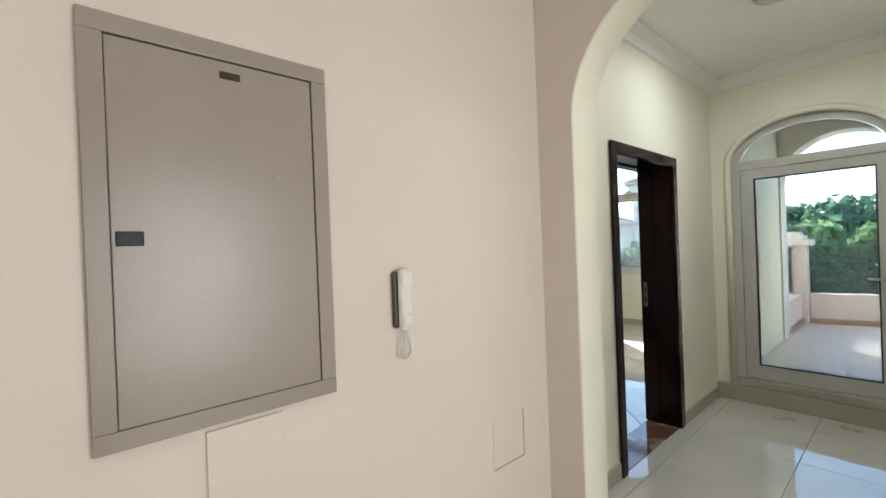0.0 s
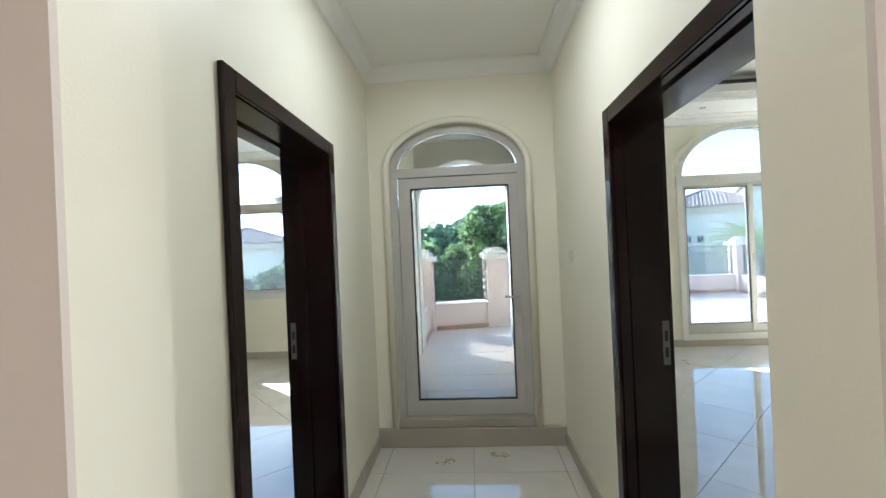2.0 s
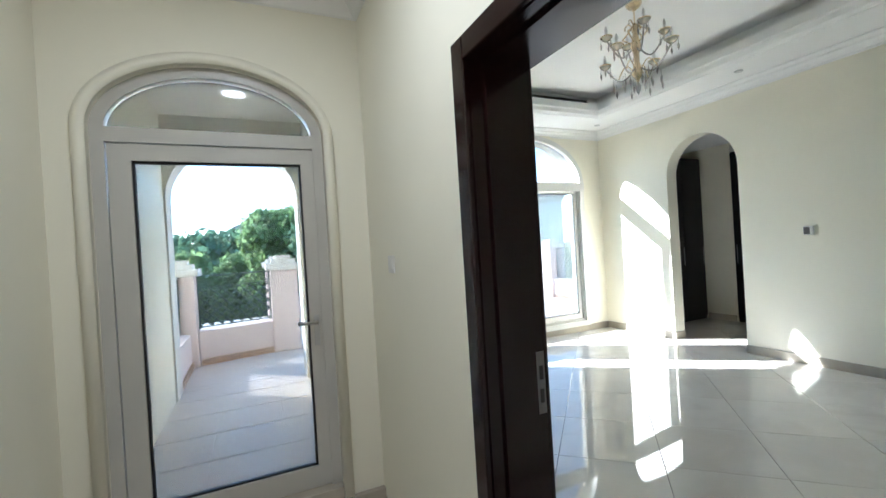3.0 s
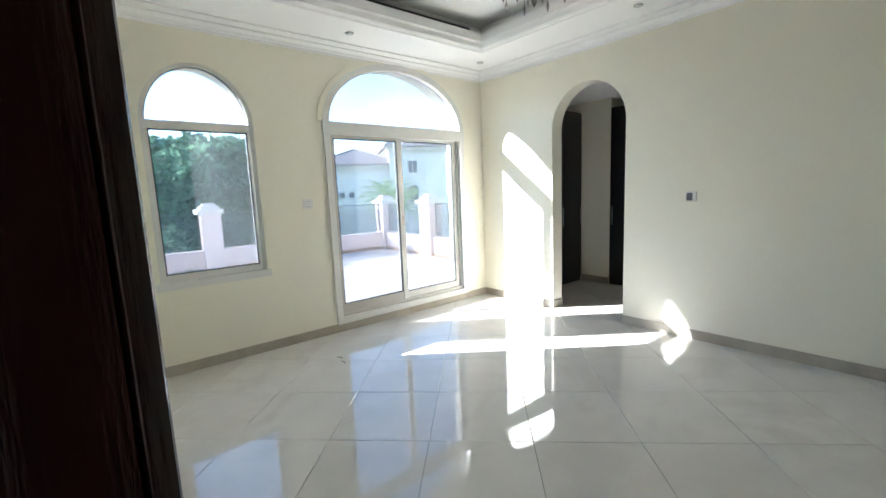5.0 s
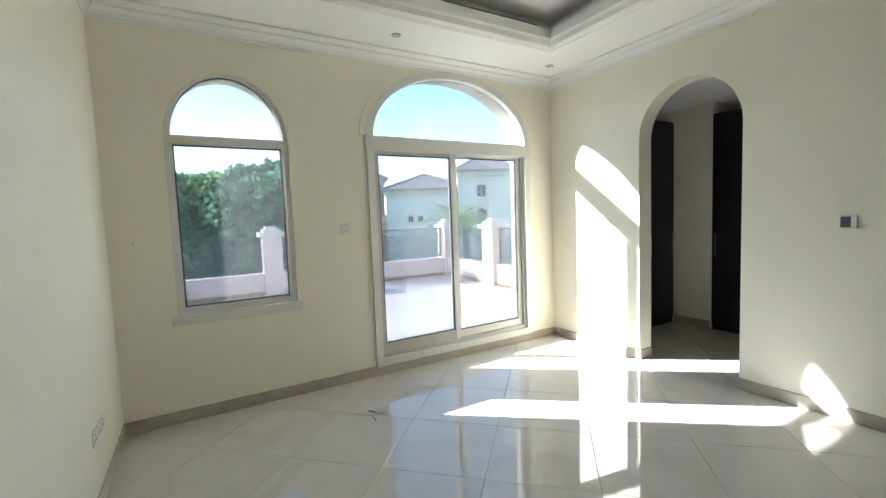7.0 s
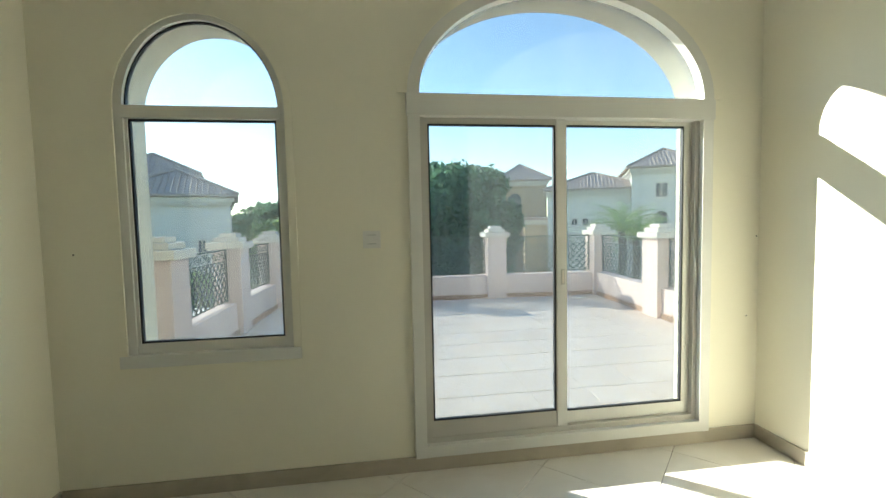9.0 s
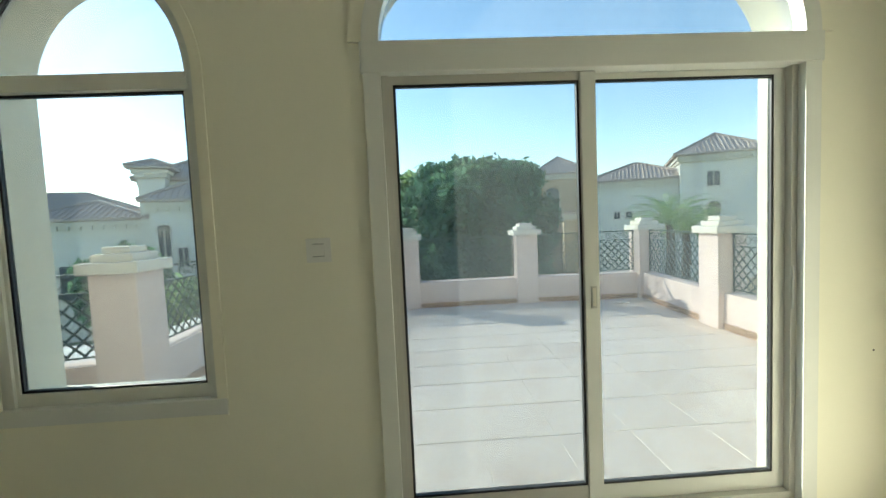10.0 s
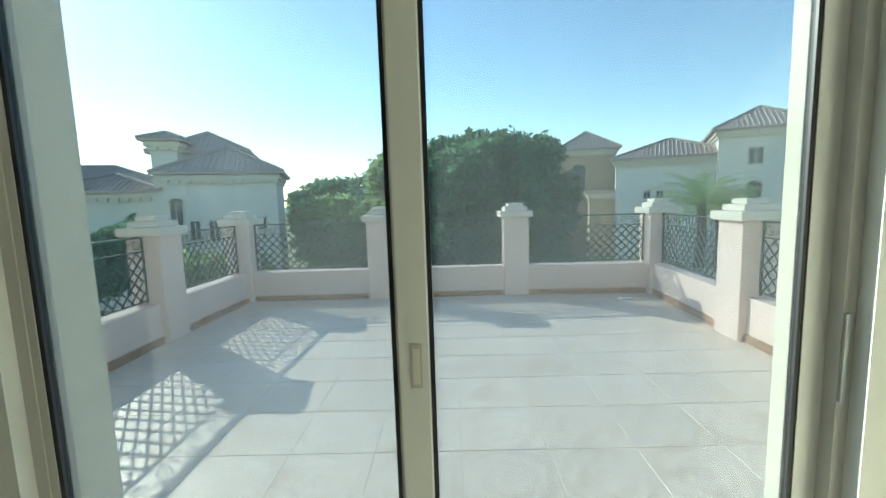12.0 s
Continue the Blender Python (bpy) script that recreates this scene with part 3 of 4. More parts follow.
def sliding_door():
    x0, x1 = SLD
    c, a = (x0 + x1) / 2, (x1 - x0) / 2
    y = FRONT + 0.05
    d = thing("door_4", (c, y, 0.09), "closed white aluminium sliding glass door under an arched fanlight", "sliding door", kind="structure")
    part("frame", arch_band(c, a - 0.075, 2.41, 0.655, 0.075, 0.09, FRONT - 0.02, y + 0.05), M_ALU, d)
    part("transom", bx(x0 - 0.01, x1 + 0.01, FRONT - 0.025, y + 0.05, 2.275, 2.41, 0.004), M_ALU, d)
    part("track", bx(x0 + 0.07, x1 - 0.07, FRONT - 0.02, y + 0.05, 0.09, 0.165, 0.004), M_ALU, d)
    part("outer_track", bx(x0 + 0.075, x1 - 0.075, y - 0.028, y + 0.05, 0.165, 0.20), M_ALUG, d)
    # Channels take the greyer tone for their unlit side.
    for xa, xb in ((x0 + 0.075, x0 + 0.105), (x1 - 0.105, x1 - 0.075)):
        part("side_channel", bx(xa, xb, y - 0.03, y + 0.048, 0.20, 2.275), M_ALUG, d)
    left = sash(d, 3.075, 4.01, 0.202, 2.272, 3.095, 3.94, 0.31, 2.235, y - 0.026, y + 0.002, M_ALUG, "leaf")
    right = sash(d, 3.945, 4.955, 0.202, 2.272, 4.015, 4.90, 0.285, 2.245, y + 0.008, y + 0.036, M_ALU, "leaf")
    st = part("meeting_stile", bx(3.945, 4.015, y - 0.034, y - 0.0265, 0.205, 2.27, 0.002), M_ALU, left)
    part("finger_pull", bx(3.972, 4.0, y - 0.038, y - 0.0345, 1.18, 1.285, 0.001), M_ALUG, left, "grey recessed pull")
    part("pull_slot", bx(3.978, 3.994, y - 0.040, y - 0.0385, 1.19, 1.275), M_CAP, left, "brass-coloured latch slot")
    part("lock_strip", bx(4.958, 4.972, y - 0.036, y - 0.03, 1.12, 1.33, 0.001), M_STEEL, d, "steel keeper strip")
    pane(d, [(x0 + 0.075, 2.41)] + arch_line(c, a - 0.075, 2.41, 0.655) + [(x1 - 0.075, 2.41)], y)
    part("moulding", arch_band(c, a + 0.0, 2.41, 0.72, 0.06, 2.41, FRONT - 0.014, FRONT + 0.004), M_WALL, d, "cream moulding round the arch")


terrace_door()
house_window("window_1", WIN[0], WIN[1], 0.85, 2.30, 0.54, (2.245, 2.315), "fixed white aluminium window with an arched top", 0.045)
sliding_door()
house_window("window_2", LWIN[0], LWIN[1], 0.95, 2.30, 0.72, (2.25, 2.33), "white aluminium sliding window with an arched top", 0.05, True)

# ---- terrace and balcony ----
structure("ground", bx(-900, 900, -900, 900, -4.6, -4.5), M_GROUND, "sandy lawn far below the terrace", "ground")
structure("terrace_slab", bx(-1.2, 7.9, FACE, 13.75, -0.4, TERR - 0.003), M_CAP, "concrete terrace slab", "terrace")
structure("balcony_slab", bx(HL - 0.2, HR, END + 0.22, FACE, -0.4, TERR - 0.003), M_CAP, "concrete balcony slab", "terrace")
structure("house_base", bx(-6.2, 7.95, -3.2, 13.7, -4.5, -0.4), M_OUT, "cream rendered storey below", "wall")
structure("wall_loggia", pierced("x", HL - 0.24, RL - 0.24, 0, 4.2, FRONT, FACE, [(HL + 0.02, 0.60, 0, 2.2, 0.62)]), M_OUT, "cream rendered loggia arch")
structure("ceiling_loggia", bx(HL, HR, END + 0.22, FRONT, 3.1, 3.2), M_OUT, "cream loggia ceiling")

PW = 0.40
POSTS = {"P0": (0.52, 9.45), "P1": (0.52, 11.50), "P2": (0.60, 13.48), "P3": (2.92, 13.48), "P4": (5.14, 13.48), "P5": (7.42, 13.35), "P6": (7.28, 11.07), "A": (-0.88, 9.15), "C": (7.28, 8.6)}
first = None
for k, (px, py) in POSTS.items():
    if first is None:
        first = thing("parapet_post", (px, py, TERR), "pink rendered parapet post with stepped cream cap", "post", "terrace posts")
        a = PW / 2
        part("shaft", bx(px - a, px + a, py - a, py + a, TERR, 1.30, 0.012), M_PINK, first)
        for z0, z1, e in ((1.30, 1.40, 0.06), (1.40, 1.47, -0.02), (1.47, 1.53, -0.08)):
            part("cap_step", bx(px - a - e, px + a + e, py - a - e, py + a + e, z0, z1, 0.01), M_CAP, first, "cream stone step")
    else:
        copy_thing(first, pose(px, py, TERR))


def parapet(p, q, trim=0.2):
    """A low rendered wall from p to q with an iron railing on it."""
    p, q = Vector((*p, 0)), Vector((*q, 0))
    d = (q - p).normalized()
    p, q = p + d * trim, q - d * trim
    n = Vector((-d.y, d.x, 0))
    mid = (p + q) / 2
    L = (q - p).length

    def slab(name, s0, s1, w, z0, z1, mat, parent, label=""):
        bm = bmesh.new()
        box(bm, s0 - L / 2, s1 - L / 2, -w, w, z0, z1)
        bmesh.ops.transform(bm, matrix=Matrix.Translation(mid) @ d.to_track_quat("X", "Z").to_matrix().to_4x4(), verts=bm.verts)
        return part(name, bm, mat, parent, label)

    w = thing("parapet_wall", (mid.x, mid.y, TERR), "low pink rendered parapet wall with terracotta tile skirting", "parapet", "terrace parapet", "structure")
    slab("body", -0.01, L + 0.01, 0.12, TERR, 0.50, M_PINK, w)
    k = max(1, round(L / 0.4))
    for i in range(k):
        for s in (-1, 1):
            bm = bmesh.new()
            box(bm, L * i / k - L / 2 + 0.003, L * (i + 1) / k - L / 2 - 0.003, s * 0.132 - 0.01, s * 0.132 + 0.01, TERR, TERR + 0.09)
            bmesh.ops.transform(bm, matrix=Matrix.Translation(mid) @ d.to_track_quat("X", "Z").to_matrix().to_4x4(), verts=bm.verts)
            part("tile", bm, M_TERRA, w)
    r = thing("railing", (mid.x, mid.y, 0.50), "dark green wrought iron lattice railing with scroll band", "railing", "terrace railings")
    Z0, Z1, Z2 = 0.56, 1.12, 1.28
    slab("top_rail", 0.0, L, 0.024, Z2, Z2 + 0.022, M_IRON, r)
    slab("middle_rail", 0.02, L - 0.02, 0.010, Z1, Z1 + 0.016, M_IRON, r)
    slab("bottom_rail", 0.02, L - 0.02, 0.010, Z0 - 0.016, Z0, M_IRON, r)
    for s in (0.01, L - 0.03):
        slab("end_bar", s, s + 0.02, 0.010, Z0 - 0.04, Z2, M_IRON, r)
    H = Z1 - Z0
    P = lambda s, z, o=0.0: p + d * s + n * o + Vector((0, 0, z))
    step = 0.135
    for sgn in (1, -1):
        s = -H + 0.05
        while s < L:
            a, b = max(s, 0.03), min(s + H, L - 0.03)
            if b - a > 0.04:
                za, zb = Z0 + (a - s), Z0 + (b - s)
                if sgn < 0:
                    za, zb = Z0 + Z1 - za, Z0 + Z1 - zb
                part("lattice_bar", tube(bmesh.new(), [P(a, za, 0.006 * sgn), P(b, zb, 0.006 * sgn)], 0.012, 4), M_IRON, r)
            s += step
    zc, m = (Z1 + Z2) / 2 + 0.008, max(1, round(L / 0.55))
    for i in range(m):
        s0 = L * (i + 0.5) / m
        for j, (off, rad) in enumerate(((0, 0.045), (-0.16, 0.05), (0.16, 0.05))):
            part("scroll", tube(bmesh.new(), [P(s0 + off + rad * math.cos(t * math.pi / 7), zc + rad * math.sin(t * math.pi / 7)) for t in range(14)], 0.006, 4, True), M_IRON, r)
        for sg in (-1, 1):
            part("scroll", tube(bmesh.new(), [P(s0 + sg * (0.05 + 0.20 * t / 8), zc + 0.05 * math.sin(t / 8 * 2 * math.pi) * sg) for t in range(9)], 0.006, 4), M_IRON, r)


for a, b in (("P0", "P1"), ("P1", "P2"), ("P2", "P3"), ("P3", "P4"), ("P4", "P5"), ("P5", "P6"), ("P6", "C"), ("A", "P0")):
    parapet(POSTS[a], POSTS[b])
parapet((-0.88, 7.55), POSTS["A"])

bm = bmesh.new()
for i in range(5):
    t = i / 4
    lathe(bm, [(0.02, 0), (0.05 - 0.02 * abs(t - .5), 0.015), (0.03, 0.035)], (6.62 + 0.05 * i, 12.85 + 0.02 * math.sin(3 * i), TERR), 7)
tagged(link_mesh("crumpled_bag", bm, M_PLASTIC), "crumpled pale plastic bag lying on the terrace tiles", "litter")


# ---- lobby things ----
def electric_panel():
    x, y0, y1, z0, z1 = LOB_L, -0.002, 0.632, 1.03, 2.113
    p = thing("electric_panel", (x, (y0 + y1) / 2, z0), "grey painted steel distribution panel with closed door on the lobby wall", "electric panel")
    bm = bmesh.new()
    w = 0.05
    for b in ((y0, y1, z0, z0 + w), (y0, y1, z1 - w, z1), (y0, y0 + w, z0 + w, z1 - w), (y1 - w, y1, z0 + w, z1 - w)):
        box(bm, x, x + 0.022, b[0], b[1], b[2], b[3], 0.003)
    part("frame", bm, M_PANEL, p)
    # Black sheet puts the shade of the door gap into colour.
    part("gap_shade", bx(x, x + 0.004, y0 + w, y1 - w, z0 + w, z1 - w), M_BLACK, p, "black sheet for the shade behind the door")
    door = part("door", bx(x + 0.006, x + 0.019, y0 + w + 0.001, y1 - w - 0.003, z0 + w + 0.001, z1 - w - 0.004, 0.003), M_PANEL, p)
    part("latch", bx(x + 0.019, x + 0.027, y0 + 0.06, y0 + 0.118, 1.535, 1.572, 0.003), M_BLACK, door, "black plastic latch")
    part("nameplate", bx(x + 0.019, x + 0.0215, y0 + 0.31, y0 + 0.365, 2.01, 2.03), M_DEBRIS, door, "small dark red nameplate")


def intercom():
    x, y = LOB_L, 0.93
    p = thing("intercom_handset", (x, y, 1.2), "white wall intercom handset with grey side and coiled cord", "intercom")
    part("base", bx(x, x + 0.026, y - 0.05, y + 0.012, 1.205, 1.415, 0.008), M_DARKGREY, p, "grey base plate")
    h = part("handset", bx(x + 0.026, x + 0.056, y - 0.042, y + 0.016, 1.20, 1.425, 0.012), M_PLASTIC, p)
    part("ear_piece", bx(x + 0.034, x + 0.064, y - 0.038, y + 0.012, 1.36, 1.418, 0.012), M_PLASTIC, h)
    part("mouth_piece", bx(x + 0.034, x + 0.064, y - 0.038, y + 0.012, 1.208, 1.26, 0.012), M_PLASTIC, h)
    pts = []
    for i in range(150):
        t = i / 149
        cy, cz = y - 0.01 + 0.022 * math.sin(2 * math.pi * t), 1.20 - 0.10 * math.sin(math.pi * t) - 0.02 * t
        a = t * 2 * math.pi * 22
        pts.append((x + 0.03 + 0.006 * math.cos(a), cy + 0.006 * math.sin(a) * 0.8, cz + 0.006 * math.sin(a) * 0.6))
    part("cord", tube(bmesh.new(), pts, 0.0026, 4), M_PLASTIC, p, "white coiled cord", True)


electric_panel()
intercom()
bm = bx(LOB_L, LOB_L + 0.003, 1.42, 1.64, 0.455, 0.685, 0.001)
p = thing("access_panel", (LOB_L, 1.53, 0.455), "painted square access panel low on the lobby wall", "access panel")
part("plate", bm, M_LOBBY, p)
# Solid dark strips stand in for shade at two plate edges.
part("gap", bx(LOB_L, LOB_L + 0.004, 1.64, 1.643, 0.455, 0.685), M_GREY, p, "dark strip for the shade along the edge")
part("gap", bx(LOB_L, LOB_L + 0.004, 1.42, 1.64, 0.452, 0.455), M_GREY, p, "dark strip for the shade along the edge")
tagged(link_mesh("blank_cover", bx(LOB_L, LOB_L + 0.008, 0.24, 0.455, 0.62, 1.012, 0.003), M_LOBBY), "beige painted blank cover below the electric panel", "cover plate")


def round_lamp(x, y, z, name, label, bulb):
    p = thing(name, (x, y, z), label, "ceiling lamp")
    part("rim", lathe(bmesh.new(), [(0.06, z - 0.001), (0.105, z - 0.001), (0.108, z - 0.012), (0.10, z - 0.022), (0.085, z - 0.024)], (x, y, 0), 28), M_STEEL, p, "satin steel rim", True)
    part("diffuser", lathe(bmesh.new(), [(0.084, z - 0.02), (0.07, z - 0.03), (0.04, z - 0.036), (0.005, z - 0.038)], (x, y, 0), 24), bulb, p, "frosted glass disc", True)
    return p


round_lamp(0.0, 3.15, HALL_C, "ceiling_lamp", "round frosted glass ceiling lamp in the hall", M_LAMPGLASS)
# This second lamp is an unseen addition that brightens the lobby.
round_lamp(0.3, -1.5, HALL_C, "ceiling_lamp", "round lit warm ceiling lamp added out of view in the lobby", M_LOBBYLAMP)


def lamp_light(name, x, y, z, r, power, colour):
    data = bpy.data.lights.new(name, "AREA")
    data.shape, data.size, data.energy, data.color = "DISK", 2 * r, power, colour
    new(name, data).matrix_world = look((x, y, z), (x, y, z - 1))


# Fill from the added lobby lamp.
lamp_light("lobby_ceiling_fill", 0.3, -1.5, HALL_C - 0.045, 0.10, 0.65, (1.0, 0.93, 0.83))
# Light added under the hall lamp, whose frosted glass itself does not glow.
lamp_light("hall_fill_light", 0.0, 3.15, HALL_C - 0.045, 0.10, 0.9, (1.0, 0.95, 0.87))
# Added fill: warm area light hidden in the lobby's right wall.
data = bpy.data.lights.new("lobby_side_fill", "AREA")
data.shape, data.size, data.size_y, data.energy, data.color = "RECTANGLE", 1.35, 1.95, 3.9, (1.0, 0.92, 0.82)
new("lobby_side_fill", data).matrix_world = look((3.3, 1.0, 1.3), (2.3, 1.0, 1.3))


# ---- switches, thermostat, sockets ----
def switch(axis, at, s, label, n=1, group="", slots=False, name="light_switch", size=0.086):
    """A wall plate; axis: the wall's outward direction ('x+', 'x-', 'y-')."""
    p = thing(name, at, label, "switch" if name == "light_switch" else "socket", group)
    def slab(nm, u0, u1, z0, z1, d0, d1, mat, lab="", parent=None):
        x, y, z = at
        if axis == "y-":
            b = (x + u0, x + u1, y - d1, y - d0, z + z0, z + z1)
        elif axis == "x+":
            b = (x + d0, x + d1, y + u0, y + u1, z + z0, z + z1)
        else:
            b = (x - d1, x - d0, y + u0, y + u1, z + z0, z + z1)
        return part(nm, bx(*b, 0.0015), mat, parent or p, lab)
    h = size / 2
    slab("plate", -h, h, -h, h, 0, 0.009, M_PLASTIC)
    if name == "socket":
        for u, z in ((0, 0.016), (-0.014, -0.012), (0.014, -0.012)):
            slab("pin_hole", u - 0.003, u + 0.003, z - 0.006, z + 0.006, 0.009, 0.0095, M_BLACK)
    else:
        for i in range(n):
            w = 0.056 / n
            slab("rocker", -0.028 + i * w + 0.001, -0.028 + (i + 1) * w - 0.001, -0.026, 0.026, 0.009, 0.013, M_PLASTIC)
        if slots:
            for z in (-0.028, 0.0275):
                slab("slot", -0.026, 0.026, z, z + 0.002, 0.009, 0.0096, M_BLACK)
    return p


switch("y-", (2.73, FRONT, 1.515), 1, "white single rocker switch on the wall beside the sliding door", 1, slots=True, size=0.108)
switch("x-", (HR, 4.12, 1.435), 1, "white rocker switch on the hall wall", 1)
for yy in (3.405, 3.50):
    switch("x+", (RL, yy, 1.495), 1, "white double rocker switch on the wall beside the doorway", 2, "switches by the door", size=0.076)
for yy in (6.45, 6.56, 6.67):
    switch("x+", (RL, yy, 0.42), 1, "white wall socket above the skirting", 1, "sockets", name="socket")
switch("x-", (RR, 6.58, 1.44), 1, "white rocker switch on the sunlit wall", 1)
p = thing("thermostat", (RR, 4.55, 1.44), "white thermostat with grey display on the wall", "thermostat")
part("body", bx(RR - 0.022, RR, 4.525, 4.615, 1.395, 1.49, 0.004), M_PLASTIC, p)
part("display", bx(RR - 0.024, RR - 0.0225, 4.555, 4.61, 1.405, 1.48, 0.0005), M_GREY, p, "dark grey display")
for xx, zz in ((1.06, 1.47), (5.43, 1.47), (5.36, 0.9)):
    tagged(link_mesh("wall_plug_hole", bx(xx - 0.004, xx + 0.004, FRONT - 0.0015, FRONT + 0.002, zz - 0.004, zz + 0.004), M_BLACK), "small dark plug hole in the painted wall", "hole")


# ---- bedroom ceiling fittings ----
def spot(x, y):
    p = thing("downlight", (x, y, ROOM_C), "small recessed chrome downlight in the ceiling border", "downlight", "ceiling downlights")
    part("ring", lathe(bmesh.new(), [(0.028, ROOM_C - 0.001), (0.043, ROOM_C - 0.001), (0.044, ROOM_C - 0.006), (0.036, ROOM_C - 0.011), (0.029, ROOM_C - 0.008)], (x, y, 0), 18), M_STEEL, p, "chrome ring", True)
    part("bulb", lathe(bmesh.new(), [(0.028, ROOM_C - 0.004), (0.024, ROOM_C - 0.012), (0.004, ROOM_C - 0.015)], (x, y, 0), 14), M_LAMPGLASS, p, "", True)


for x, y in ((3.16, 7.03), (5.05, 7.03), (5.05, 4.95), (5.05, 3.1), (1.28, 7.03)):
    spot(x, y)
p = thing("air_grille", (3.1, TY1 + g, ROOM_C + 0.28), "white slotted air conditioning grille in the ceiling tray", "air grille")
GX0, GX1, GZ = TX0 + 0.6, TX1 - 0.1, ROOM_C + 0.135
part("backing", bx(GX0, GX1, TY1 + g - 0.004, TY1 + g, GZ, GZ + 0.10), M_BLACK, p)
for a, b, c_, d_ in ((GX0 - 0.02, GX1 + 0.02, GZ - 0.02, GZ), (GX0 - 0.02, GX1 + 0.02, GZ + 0.10, GZ + 0.12), (GX0 - 0.02, GX0, GZ, GZ + 0.10), (GX1, GX1 + 0.02, GZ, GZ + 0.10)):
    part("frame", bx(a, b, TY1 + g - 0.014, TY1 + g, c_, d_), M_ALU, p)
for i in range(4):
    part("slat", bx(GX0, GX1, TY1 + g - 0.012, TY1 + g - 0.004, GZ + 0.018 + i * 0.026, GZ + 0.026 + i * 0.026), M_GREY, p)


def chandelier(x, y, top, low):
    p = thing("chandelier", (x, y, top), "gold and crystal chandelier with curved arms under the tray ceiling", "chandelier")
    H = top - low
    part("canopy", lathe(bmesh.new(), [(0.065, top), (0.066, top - 0.02), (0.045, top - 0.05), (0.015, top - 0.07)], (x, y, 0), 20), M_GOLD, p, "gold ceiling cup", True)
    part("chain", tube(bmesh.new(), [(x, y, top - 0.07), (x, y, low + 0.62)], 0.006, 6), M_GOLD, p)
    part("column", lathe(bmesh.new(), [(0.012, low + 0.64), (0.035, low + 0.60), (0.02, low + 0.55), (0.03, low + 0.50), (0.045, low + 0.44), (0.024, low + 0.38), (0.022, low + 0.30), (0.04, low + 0.24), (0.05, low + 0.20), (0.02, low + 0.16), (0.008, low + 0.13)], (x, y, 0), 14), M_GOLD, p, "turned gold stem", True)
    for k in range(8):
        a = 2 * math.pi * k / 8 + 0.2
        tier = k % 2
        R, zb = (0.30, low + 0.25) if tier == 0 else (0.24, low + 0.42)
        q = lambda r, z: (x + r * math.cos(a), y + r * math.sin(a), z)
        arm = part("arm", tube(bmesh.new(), [q(0.03 + (R - 0.03) * t, zb - 0.09 * math.sin(math.pi * t * 1.15) + 0.06 * t) for t in [i / 10 for i in range(11)]], 0.007, 6), M_CRYSTAL, p, "curved glass arm", True)
        c0 = q(R, 0)
        zc = zb + 0.06 - 0.09 * math.sin(math.pi * 1.15)
        part("cup", lathe(bmesh.new(), [(0.012, zc - 0.01), (0.03, zc), (0.052, zc + 0.025), (0.05, zc + 0.032), (0.02, zc + 0.03)], c0, 12), M_CRYSTAL, arm, "crystal drip cup", True)
        part("gold_band", lathe(bmesh.new(), [(0.051, zc + 0.024), (0.055, zc + 0.029), (0.051, zc + 0.034)], c0, 12), M_GOLD, arm)
        part("candle", lathe(bmesh.new(), [(0.012, zc + 0.03), (0.012, zc + 0.075), (0.014, zc + 0.09), (0.004, zc + 0.125)], c0, 8), M_LAMPGLASS, arm, "frosted candle bulb", True)
        for j in range(3):
            b = a + j * 2.1
            cx, cy = c0[0] + 0.048 * math.cos(b), c0[1] + 0.048 * math.sin(b)
            part("crystal_drop", lathe(bmesh.new(), [(0.002, zc + 0.02), (0.002, zc - 0.02), (0.009, zc - 0.045), (0.007, zc - 0.065), (0.001, zc - 0.085)], (cx, cy, 0), 6), M_CRYSTAL, arm)
        # upper scroll
        if tier == 0:
            part("scroll", tube(bmesh.new(), [q(0.02 + 0.10 * math.sin(math.pi * t), low + 0.46 + 0.16 * t + 0.02 * math.sin(6 * t)) for t in [i / 8 for i in range(9)]] + [q(0.06, low + 0.655), q(0.09, low + 0.64), q(0.09, low + 0.61)], 0.006, 5), M_GOLD, p, "gold scroll", True)
            part("scroll", tube(bmesh.new(), [q(0.02 + 0.16 * t, low + 0.20 + 0.10 * math.sin(math.pi * t)) for t in [i / 8 for i in range(9)]], 0.005, 5), M_GOLD, p, "gold scroll", True)
        for r_, z_ in ((0.12, low + 0.15), (0.20, low + 0.12)):
            part("crystal_drop", lathe(bmesh.new(), [(0.002, z_ + 0.05), (0.002, z_), (0.010, z_ - 0.03), (0.008, z_ - 0.05), (0.001, z_ - 0.075)], q(r_, 0), 6), M_CRYSTAL, p)
    part("finial", lathe(bmesh.new(), [(0.004, low + 0.13), (0.025, low + 0.09), (0.02, low + 0.06), (0.002, low + 0.02)], (x, y, 0), 10), M_CRYSTAL, p, "crystal ball", True)


chandelier(3.2, 4.72, TRAY_C, 2.70)

